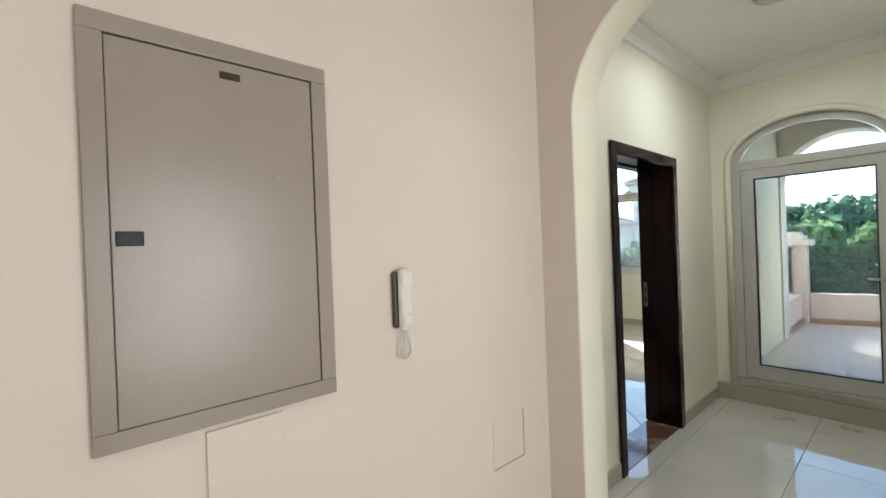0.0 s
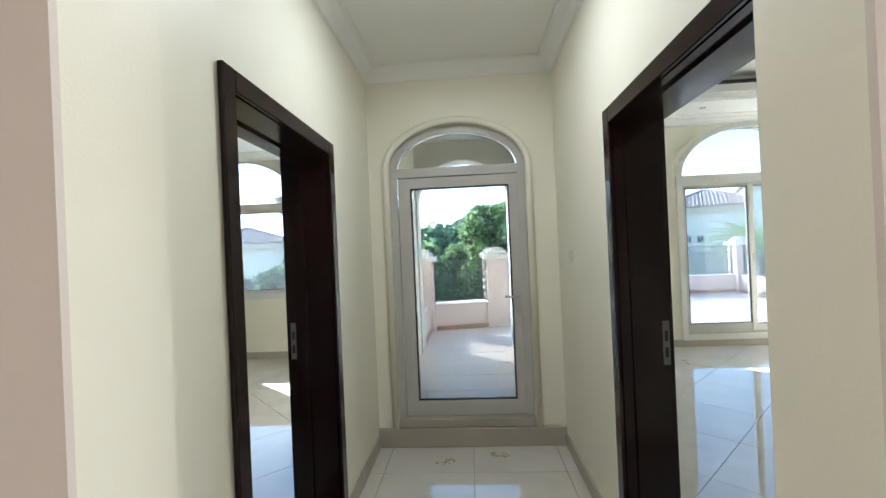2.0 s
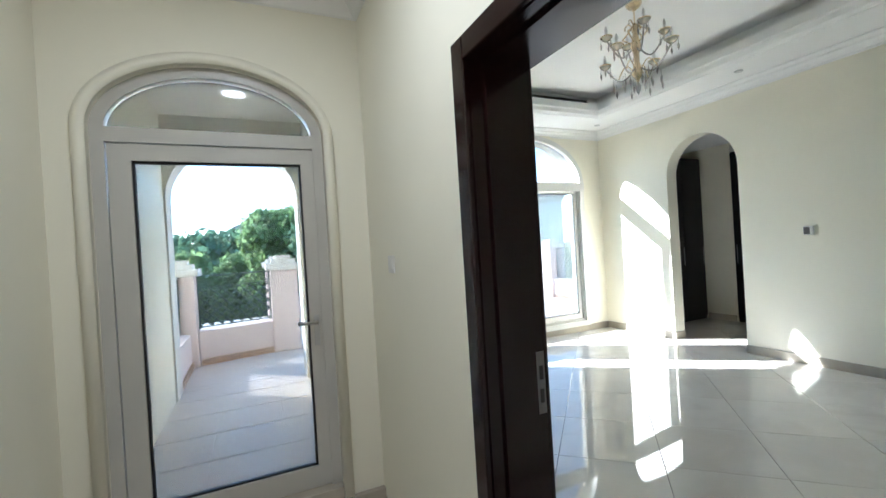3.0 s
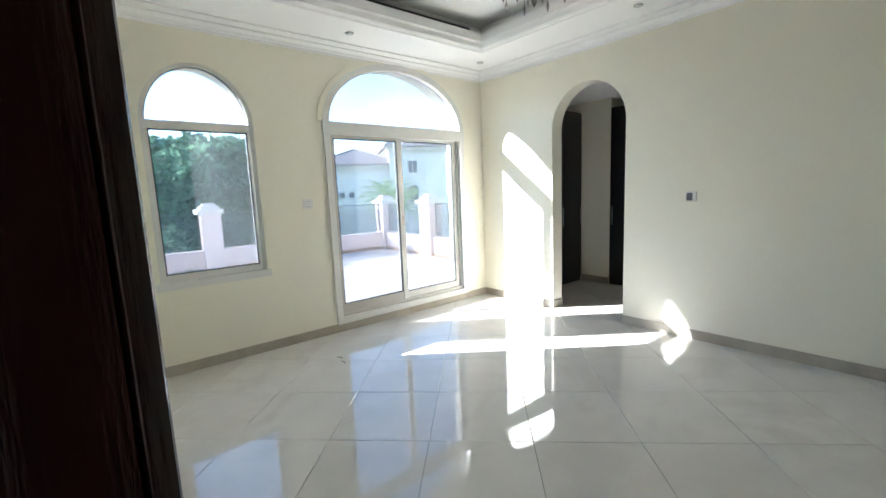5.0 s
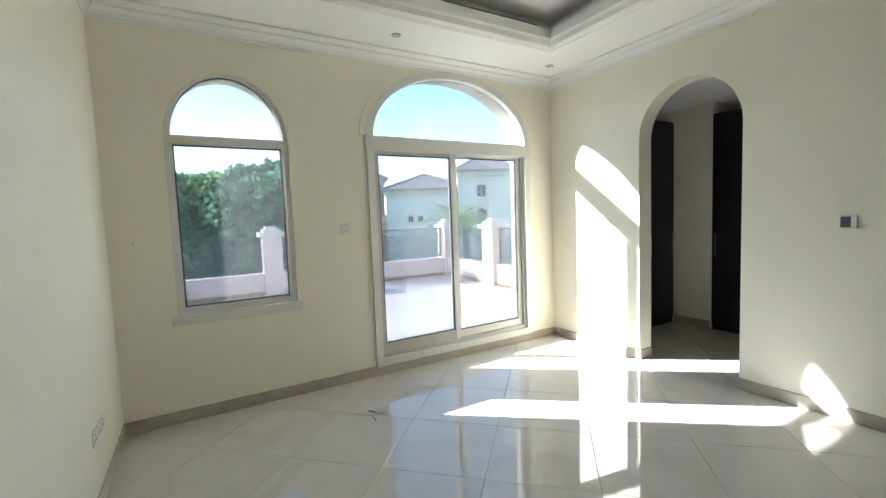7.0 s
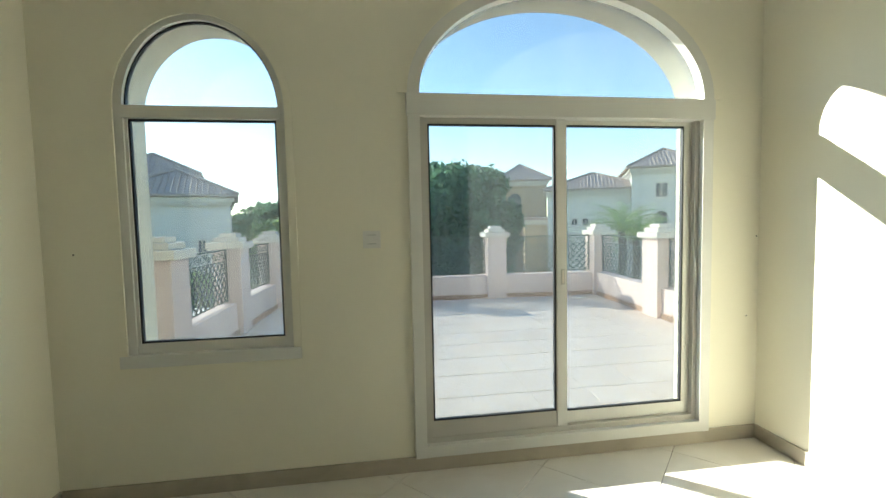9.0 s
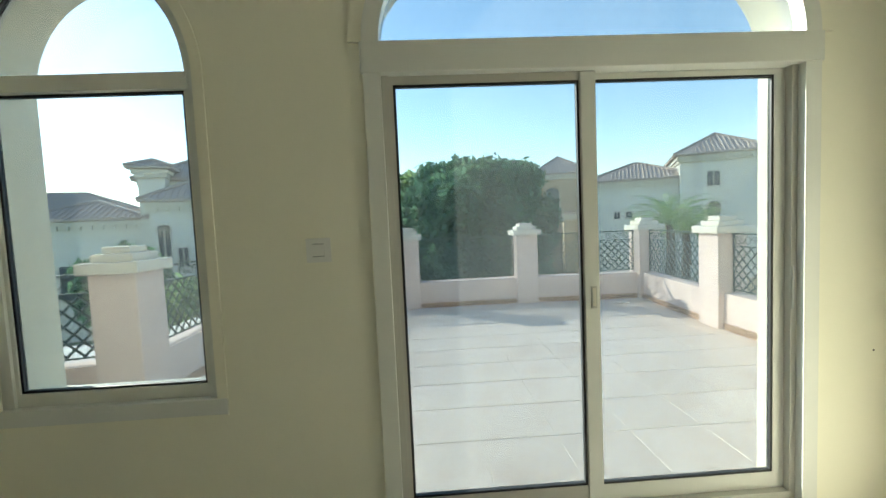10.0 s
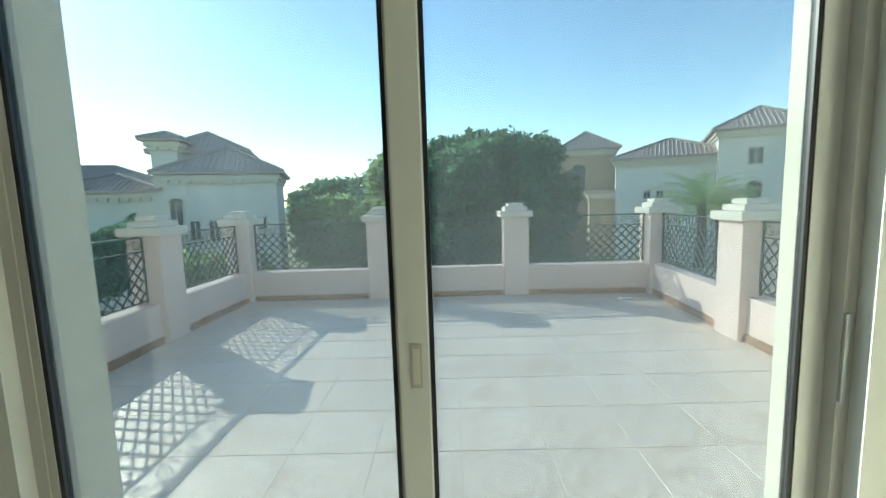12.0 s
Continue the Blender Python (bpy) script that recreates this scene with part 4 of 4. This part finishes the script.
# ---- dressing room ----
def wardrobe(name, x0, x1, y0, y1, front, n, group):
    p = thing(name, ((x0 + x1) / 2, (y0 + y1) / 2, 0), "tall black lacquered wardrobe with plain closed doors", "wardrobe", group)
    part("body", bx(x0, x1, y0, y1, 0.0, 2.75), M_WARD, p)
    for i in range(n):
        if front == "y-":
            a, b = x0 + (x1 - x0) * i / n, x0 + (x1 - x0) * (i + 1) / n
            dd = part("door", bx(a + 0.003, b - 0.003, y0 - 0.022, y0 - 0.002, 0.06, 2.73, 0.003), M_WARD, p)
            part("handle", tube(bmesh.new(), [(b - 0.05, y0 - 0.04, 0.95), (b - 0.05, y0 - 0.04, 1.25)], 0.006, 6), M_STEEL, dd, "steel bar handle")
        else:
            a, b = y0 + (y1 - y0) * i / n, y0 + (y1 - y0) * (i + 1) / n
            dd = part("door", bx(x0 - 0.022, x0 - 0.002, a + 0.003, b - 0.003, 0.06, 2.73, 0.003), M_WARD, p)
            part("handle", tube(bmesh.new(), [(x0 - 0.04, b - 0.05, 0.95), (x0 - 0.04, b - 0.05, 1.25)], 0.006, 6), M_STEEL, dd, "steel bar handle")


wardrobe("wardrobe", 5.70, 7.17, 6.88, 7.42, "y-", 3, "dressing room wardrobes")
wardrobe("wardrobe", 7.20, 7.78, 3.45, 6.365, "x-", 5, "dressing room wardrobes")

for x, y, a in ((2.61, 6.73, 0.9), (2.595, 6.60, 1.3)):
    bm = bmesh.new()
    tube(bm, [(x, y, 0.004), (x + 0.03 * math.cos(a), y - 0.03 * math.sin(a), 0.005), (x + 0.07 * math.cos(a + 0.2), y - 0.07 * math.sin(a + 0.2), 0.004)], 0.003, 5)
    tagged(link_mesh("dried_twig", bm, M_DEBRIS), "small dark dried twig lying on the tile floor", "litter", "scraps on the floor")

def smudge(x, y, seed):
    """A patch of dried mud crumbs on the polished floor."""
    rng = random.Random(seed)
    bm = bmesh.new()
    for _ in range(26):
        a, d = rng.random() * 6.28, 0.08 * rng.random()
        rr = 0.003 + 0.008 * rng.random()
        lathe(bm, [(rr, 0.0004), (rr * 0.8, 0.0018), (rr * 0.2, 0.0025)], (x + d * math.cos(a), y + 0.6 * d * math.sin(a), 0), 6)
    tagged(link_mesh("mud_crumbs", bm, M_MUD), "small patch of dried brown mud crumbs on the tiles", "dirt", "dirt on the hall floor", "stuff")


M_MUD = material("dried_mud", (0.33, 0.25, 0.17), 0.9)
smudge(-0.22, 4.28, 1)
smudge(0.16, 4.36, 2)

# ---- surroundings ----
def leaves(parent, blobs, n, size, mat, seed, name="crown"):
    """A crown of many small leaf tufts on lobed clumps."""
    rng = np.random.default_rng(seed)
    B = np.array(blobs, float)
    vol = (B[:, 3] * B[:, 4] + B[:, 4] * B[:, 5] + B[:, 3] * B[:, 5])
    idx = rng.choice(len(B), n, p=vol / vol.sum())
    v = rng.normal(size=(n, 3))
    v /= np.linalg.norm(v, axis=1)[:, None]
    k = 0.70 + 0.30 * rng.random(n) ** 0.7 + 0.45 * rng.random(n) ** 6 + 0.10 * np.sin(7 * v[:, 0] + idx) * np.sin(6 * v[:, 2] + 2 * idx)
    c = B[idx, :3] + v * B[idx, 3:6] * k[:, None]
    u = rng.normal(size=(n, 3))
    u /= np.linalg.norm(u, axis=1)[:, None]
    w = np.cross(u, rng.normal(size=(n, 3)))
    w /= np.linalg.norm(w, axis=1)[:, None]
    s = size * (0.5 + rng.random(n))[:, None]
    co = np.stack([c - u * s, c + w * s * 0.45, c + u * s, c - w * s * 0.45], 1).reshape(-1, 3)
    me = bpy.data.meshes.new(name)
    me.from_pydata(co.tolist(), [], np.arange(4 * n).reshape(-1, 4).tolist())
    me.materials.append(mat)
    ob = new(name, me)
    ob.parent = parent
    ob.matrix_parent_inverse = Matrix.Translation(parent.location).inverted()
    return ob


def tree(x, y, top, w, seed, mat, n=9000, size=0.22, lobes=16, low=-2.8, label="dense dark green leafy tree", dpt=None):
    rng = random.Random(seed)
    t = thing("tree", (x, y, -4.5), label, "tree", "garden trees")
    dpt = dpt or w
    part("trunk", tube(bmesh.new(), [(x, y, -4.5), (x + 0.1, y, -4.5 + 0.25 * (top + 4.5)), (x - 0.05, y + 0.1, -4.5 + 0.5 * (top + 4.5)), (x, y, -4.5 + 0.72 * (top + 4.5))], [0.32, 0.25, 0.18, 0.06], 8), M_BARK, t, "", True)
    blobs = []
    for i in range(lobes):
        a, rr = rng.random() * 6.28, math.sqrt(rng.random())
        fz = rng.random() ** 0.8
        env = math.sqrt(max(0.08, 1 - (fz * 0.97) ** 9))
        r = w * (0.11 + 0.10 * rng.random())
        bx_, by_ = x + math.cos(a) * rr * (w / 2 - r * 0.5) * env, y + math.sin(a) * rr * (dpt / 2 - r * 0.5) * env
        bz = low + r + fz * (top - low - 1.9 * r)
        blobs.append((bx_, by_, bz, r, r, r * 0.9))
        if i < 7:
            part("limb", tube(bmesh.new(), [(x, y, max(-4.4, min(bz - 1, top - 3))), ((x + bx_) / 2, (y + by_) / 2, bz - 0.6), (bx_, by_, bz)], [0.12, 0.07, 0.03], 5), M_BARK, t)
    leaves(t, blobs, n, size, mat, seed)


tree(5.4, 28.0, 5.0, 6.0, 3, M_LEAF, 46000, 0.21, 80)
tree(8.0, 29.0, 4.8, 5.0, 5, M_LEAF, 40000, 0.21, 75)
tree(2.0, 31.0, 4.6, 5.4, 8, M_LEAF2, 36000, 0.21, 60)
tree(-1.0, 34.0, 1.9, 5.0, 9, M_LEAF2, 12000, 0.26, 36, label="rounded light green tree")
tree(-4.2, 36.0, 2.2, 5.6, 10, M_LEAF2, 12000, 0.26, 36, label="rounded light green tree")
tree(-6.2, 24.0, -0.4, 4.6, 11, M_LEAF2, 10000, 0.22, 30, label="feathery light green tree")
tree(-2.6, 52.0, 4.6, 9.0, 12, M_LEAF, 12000, 0.4, 42)
tree(-10.0, 56.0, 4.4, 9.0, 14, M_LEAF, 12000, 0.4, 42)
tree(5.5, 58.0, 4.0, 9.0, 15, M_LEAF, 10000, 0.4, 36)
tree(-11.5, 27.0, 1.2, 4.0, 16, M_LEAF, 8000, 0.22, 27, label="dark green garden tree beside a house")
tree(4.4, 18.5, -1.2, 3.2, 21, M_LEAF2, 8000, 0.18, 27, label="light green garden shrub tree")
tree(-1.8, 19.0, -2.6, 2.8, 22, M_LEAF2, 7000, 0.16, 27, low=-4.2, label="light green garden shrub")


def palm(x, y, top, seed):
    rng = random.Random(seed)
    t = thing("palm_tree", (x, y, -4.5), "date palm with arching green fronds", "palm tree", "palms")
    part("trunk", tube(bmesh.new(), [(x + 0.05 * math.sin(i), y, -4.5 + (top + 4.5) * i / 10) for i in range(11)], [0.26 - 0.008 * i + 0.02 * (i % 2) for i in range(11)], 10), M_BARK, t, "ringed trunk")
    for k in range(44):
        a, up = k * 2.399, 0.25 + 1.15 * rng.random()
        L = 2.2 + 0.6 * rng.random()
        co, fa = [], []
        prev = None
        P = []
        for i in range(13):
            s = L * i / 12
            ang = up - 1.5 * (i / 12) ** 1.5
            prev = Vector((x, y, top)) if prev is None else prev + Vector((math.cos(a) * math.cos(ang), math.sin(a) * math.cos(ang), math.sin(ang))) * (L / 12)
            P.append(prev)
        side = Vector((-math.sin(a), math.cos(a), 0))
        for i in range(1, 13):
            d = (P[i] - P[i - 1]).normalized()
            for h in (0, 0.5):
                b = P[i - 1].lerp(P[i], h)
                ln = 0.42 * math.sin(math.pi * min(0.97, (i + h) / 13.5)) + 0.08
                for sg in (-1, 1):
                    tip = b + (side * sg * 0.8 + d * 0.7 - Vector((0, 0, 0.35))).normalized() * ln
                    n0 = len(co)
                    co += [b - d * 0.02, b + d * 0.03, tip]
                    fa.append((n0, n0 + 1, n0 + 2))
        me = bpy.data.meshes.new("frond")
        me.from_pydata([tuple(c_) for c_ in co], [], fa)
        me.materials.append(M_LEAF2)
        fr = new("frond", me)
        fr.parent = t
        fr.matrix_parent_inverse = Matrix.Translation(t.location).inverted()


palm(15.6, 26.0, 1.0, 4)
palm(17.4, 27.5, 0.4, 6)


def hip_roof(bm, x0, x1, y0, y1, z, h, ribs=0.32):
    """A hipped roof with raised tile ribs up its slopes."""
    w, d = x1 - x0, y1 - y0
    r = min(w, d) / 2
    A = [(x0, y0, z), (x1, y0, z), (x1, y1, z), (x0, y1, z)]
    if w >= d:
        R = [(x0 + r, (y0 + y1) / 2, z + h), (x1 - r, (y0 + y1) / 2, z + h)]
        faces = [(A[0], A[1], R[1], R[0]), (A[1], A[2], R[1]), (A[2], A[3], R[0], R[1]), (A[3], A[0], R[0])]
    else:
        R = [((x0 + x1) / 2, y0 + r, z + h), ((x0 + x1) / 2, y1 - r, z + h)]
        faces = [(A[0], A[1], R[0]), (A[1], A[2], R[1], R[0]), (A[2], A[3], R[1]), (A[3], A[0], R[0], R[1])]
    for f in faces:
        bm.faces.new([bm.verts.new(p) for p in f])
    box(bm, x0, x1, y0, y1, z - 0.12, z - 0.005)
    for (ax, ay), (bx_, by_), n in (((x0, y0), (x1, y0), (0, 1)), ((x1, y0), (x1, y1), (-1, 0)), ((x0, y0), (x0, y1), (1, 0)), ((x0, y1), (x1, y1), (0, -1))):
        L = math.hypot(bx_ - ax, by_ - ay)
        k = int(L / ribs)
        for i in range(1, k):
            s = L * i / k
            run = min(s, L - s, r)
            px, py = ax + (bx_ - ax) * s / L, ay + (by_ - ay) * s / L
            tube(bm, [(px, py, z + 0.03), (px + n[0] * run, py + n[1] * run, z + 0.03 + h * run / r)], 0.05, 4)
    for q in A:
        e = min(R, key=lambda p_: (p_[0] - q[0]) ** 2 + (p_[1] - q[1]) ** 2)
        tube(bm, [(q[0], q[1], z + 0.05), (e[0], e[1], z + h + 0.05)], 0.11, 5)
    tube(bm, [(R[0][0], R[0][1], z + h + 0.05), (R[1][0] + 0.01, R[1][1], z + h + 0.05)], 0.11, 5)


def villa(at, turn, blocks, wins, mat, label):
    """A villa of blocks (x0, x1, y0, y1, eaves, roof height) and windows (block face, along, z, w, h, arched)."""
    v = thing("villa", (0, 0, -4.5), label, "house", "neighbouring villas")
    M = pose(at[0], at[1], 0, 0, 0, turn)

    def add(name, bm, m, parent, lab=""):
        bmesh.ops.transform(bm, matrix=M, verts=bm.verts)
        return part(name, bm, m, parent, lab)

    for x0, x1, y0, y1, z, h in blocks:
        add("wall", bx(x0, x1, y0, y1, -4.5, z), mat, v)
        add("cornice", bx(x0 - 0.25, x1 + 0.25, y0 - 0.25, y1 + 0.25, z - 0.28, z - 0.002), M_CAP, v, "white eaves cornice")
        add("cornice", bx(x0 - 0.12, x1 + 0.12, y0 - 0.12, y1 + 0.12, z - 0.52, z - 0.282), M_CAP, v, "white eaves cornice")
        n = int((x1 - x0) / 0.55)
        for i in range(n):
            u = x0 + (x1 - x0) * (i + 0.5) / n
            add("corbel", bx(u - 0.11, u + 0.11, y0 - 0.36, y0 - 0.122, z - 0.50, z - 0.284), M_CAP, v)
        bm = bmesh.new()
        hip_roof(bm, x0 - 0.5, x1 + 0.5, y0 - 0.5, y1 + 0.5, z + 0.14, h)
        add("roof", bm, M_ROOF, v, "hipped clay tile roof")
    for x, y, z, w, h, arched in wins:
        wd = add("window", bx(x - w / 2 - 0.1, x + w / 2 + 0.1, y - 0.07, y - 0.004, z - 0.1, z + h + 0.1), M_CAP, v)
        bm = bx(x - w / 2, x + w / 2, y - 0.085, y - 0.072, z, z + h)
        add("pane", bm, M_HGLASS, wd, "dark window glass")
        if arched:
            bm = ring(bmesh.new(), arch_line(x, w / 2 + 0.1, z + h, w / 2 + 0.1, 10), arch_line(x, 0.02, z + h, 0.02, 10), y - 0.07, y - 0.01)
            add("arch_head", bm, M_HGLASS, wd)
        add("mullion", bx(x - 0.03, x + 0.03, y - 0.10, y - 0.086, z, z + h), M_CAP, wd)
    return v


villa((-11.5, 31.0), 18, [(-0.9, 5.2, 0, 7, 3.5, 1.8), (-1.9, 3.1, 3.0, 9, 5.0, 1.6), (-8, -1.9, 2, 9, 2.6, 1.2), (-1.8, -0.4, 1.6, 3.2, 5.6, 0.5)], [(-0.3, 0, 0.2, 0.6, 1.6, True), (0.6, 0, -0.3, 0.5, 1.1, False), (1.6, 0, -0.3, 0.5, 1.1, False), (3.6, 0, 0.2, 0.4, 0.7, False), (4.3, 0, 0.2, 0.4, 0.7, False), (-5, 2, -2.0, 2.2, 2.0, False)], M_HOUSE_B, "cream rendered villa with hipped clay tile roofs")
villa((23.8, 42.0), -26, [(-5.5, 3.0, 0, 8, 4.5, 1.8), (2.0, 8.0, -0.8, 7, 6.2, 1.9)], [(-3.0, 0, 1.2, 0.5, 0.6, False), (-2.0, 0, 1.2, 0.5, 0.6, False), (4.4, -0.8, 3.6, 0.9, 1.2, False), (4.4, -0.8, 0.4, 0.9, 1.4, True)], M_HOUSE_B, "pale rendered villa with bracketed eaves and tower")
villa((17.6, 50.0), -12, [(-2.0, 3.2, 0, 7, 6.1, 2.0), (-6.0, -2.5, 3, 9, 6.6, 1.8), (0.5, 7.0, -2.5, 0.0, 1.8, 0.05)], [(-0.3, 0, 2.0, 1.3, 2.0, True)], M_HOUSE_A, "sand coloured villa with hipped clay tile roofs")
villa((1.0, 80.0), 5, [(-3, 3, 0, 6, 6.5, 1.6)], [(0, 0, 4.6, 1.0, 1.2, False)], M_HOUSE_B, "distant pale villa above the trees")
villa((-34.0, 50.0), 20, [(-6, 6, 0, 8, 4.6, 1.8)], [(-2, 0, 2.2, 1.0, 1.4, False), (2, 0, 2.2, 1.0, 1.4, False)], M_HOUSE_B, "distant cream villa with a clay tile roof")
structure("garden_wall", bx(7.0, 30.0, 24.0, 24.25, -4.5, -1.6), M_HOUSE_A, "sand coloured garden wall", "wall")
structure("pool", bx(6.0, 12.0, 19.0, 23.0, -4.5, -4.44), M_POOL, "blue swimming pool in the garden", "water")
structure("road", bx(-60.0, 2.0, 40.5, 46.0, -4.5, -4.47), M_ROAD, "asphalt road between gardens", "road")


# ---- tiles (last) ----
def clip(poly, x0, x1, y0, y1):
    for ax, lim, sg in ((0, x0, 1), (0, x1, -1), (1, y0, 1), (1, y1, -1)):
        out = []
        for i, p in enumerate(poly):
            q = poly[(i + 1) % len(poly)]
            a, b = sg * (p[ax] - lim), sg * (q[ax] - lim)
            if a >= 0:
                out.append(p)
            if a * b < 0:
                t = a / (a - b)
                out.append((p[0] + (q[0] - p[0]) * t, p[1] + (q[1] - p[1]) * t))
        poly = out
        if len(poly) < 3:
            return []
    return poly


def tile_floor(floor, rects, origin, size, turn, gap, z, th, mat):
    """Square tiles laid in rectangles (x0, x1, y0, y1), turned by some degrees; whole ones share a mesh."""
    c_, s_ = math.cos(radians(turn)), math.sin(radians(turn))
    whole = None
    h = size / 2 - gap / 2

    def make(pts):
        bm = bmesh.new()
        bev = 0.0015
        n = len(pts)
        cx, cy = sum(p[0] for p in pts) / n, sum(p[1] for p in pts) / n
        lo = [bm.verts.new((p[0] - 0, p[1] - 0, -th)) for p in pts]
        mi = [bm.verts.new((p[0], p[1], -bev)) for p in pts]
        hi = []
        for p in pts:
            d = math.hypot(p[0] - cx, p[1] - cy) or 1
            hi.append(bm.verts.new((p[0] - (p[0] - cx) / d * bev * 1.4, p[1] - (p[1] - cy) / d * bev * 1.4, 0)))
        bm.faces.new(hi)
        for A, B in ((lo, mi), (mi, hi)):
            for i in range(n):
                bm.faces.new((A[i], A[(i + 1) % n], B[(i + 1) % n], B[i]))
        bmesh.ops.recalc_face_normals(bm, faces=bm.faces)
        me = bpy.data.meshes.new("tile")
        bm.to_mesh(me)
        bm.free()
        me.materials.append(mat)
        return me

    for x0, x1, y0, y1 in rects:
        R = int(max(x1 - x0, y1 - y0) / size) + 12
        for i in range(-R, R):
            for j in range(-R, R):
                u, v = i * size, j * size
                cx, cy = origin[0] + u * c_ - v * s_, origin[1] + u * s_ + v * c_
                if not (x0 - size < cx < x1 + size and y0 - size < cy < y1 + size):
                    continue
                sq = [(cx + a * c_ - b * s_, cy + a * s_ + b * c_) for a, b in ((-h, -h), (h, -h), (h, h), (-h, h))]
                pl = clip(sq, x0, x1, y0, y1)
                if not pl:
                    continue
                area = abs(sum(pl[k][0] * pl[(k + 1) % len(pl)][1] - pl[(k + 1) % len(pl)][0] * pl[k][1] for k in range(len(pl)))) / 2
                if area < 0.0008:
                    continue
                if area > 0.999 * (2 * h) ** 2:
                    if whole is None:
                        whole = make([(p[0] - cx, p[1] - cy) for p in sq])
                    ob, at = new("tile", whole), (cx, cy, z)
                else:
                    mx, my = sum(p[0] for p in pl) / len(pl), sum(p[1] for p in pl) / len(pl)
                    ob, at = new("tile", make([(p[0] - mx, p[1] - my) for p in pl])), (mx, my, z)
                ob.parent = floor
                ob.location = at


flo = bpy.data.objects["floor"]
tile_floor(flo, [(RL, RR, ROOM_B, FRONT)], (2.40, 5.45), 0.665, 45.5, 0.003, 0.0, 0.012, M_FLOOR)
tile_floor(flo, [(HL, HR, ARCH1, END)], (-0.33, 3.2), 0.62, 0, 0.003, 0.0, 0.012, M_FLOOR)
tile_floor(flo, [(-0.60, 0.56, ARCH0, ARCH1), (LOB_L, 3.2, -3.0, ARCH0)], (-0.33, 1.34), 0.62, 0, 0.003, 0.0, 0.012, M_FLOOR)
tile_floor(flo, [(-6.0, HL - 0.24, 0.6, FRONT)], (-3.0, 4.0), 0.665, 45, 0.003, 0.0, 0.012, M_FLOOR)
tile_floor(flo, [(RR, 7.19, 3.4, FRONT)], (6.2, 5.5), 0.665, 45.5, 0.003, 0.0, 0.012, M_FLOOR)
tile_floor(bpy.data.objects["terrace_slab"], [(0.60, 7.45, FACE, 13.6)], (4.38, 9.30), 0.55, 0, 0.008, TERR, 0.012, M_TERRACE)
tile_floor(bpy.data.objects["terrace_slab"], [(-1.1, 0.592, FACE, 9.2)], (4.38, 9.30), 0.55, 0, 0.008, TERR, 0.012, M_TERRACE)
tile_floor(bpy.data.objects["balcony_slab"], [(HL, HR, END + 0.22, FACE - 0.008)], (4.38, 9.30), 0.55, 0, 0.008, TERR, 0.012, M_TERRACE)
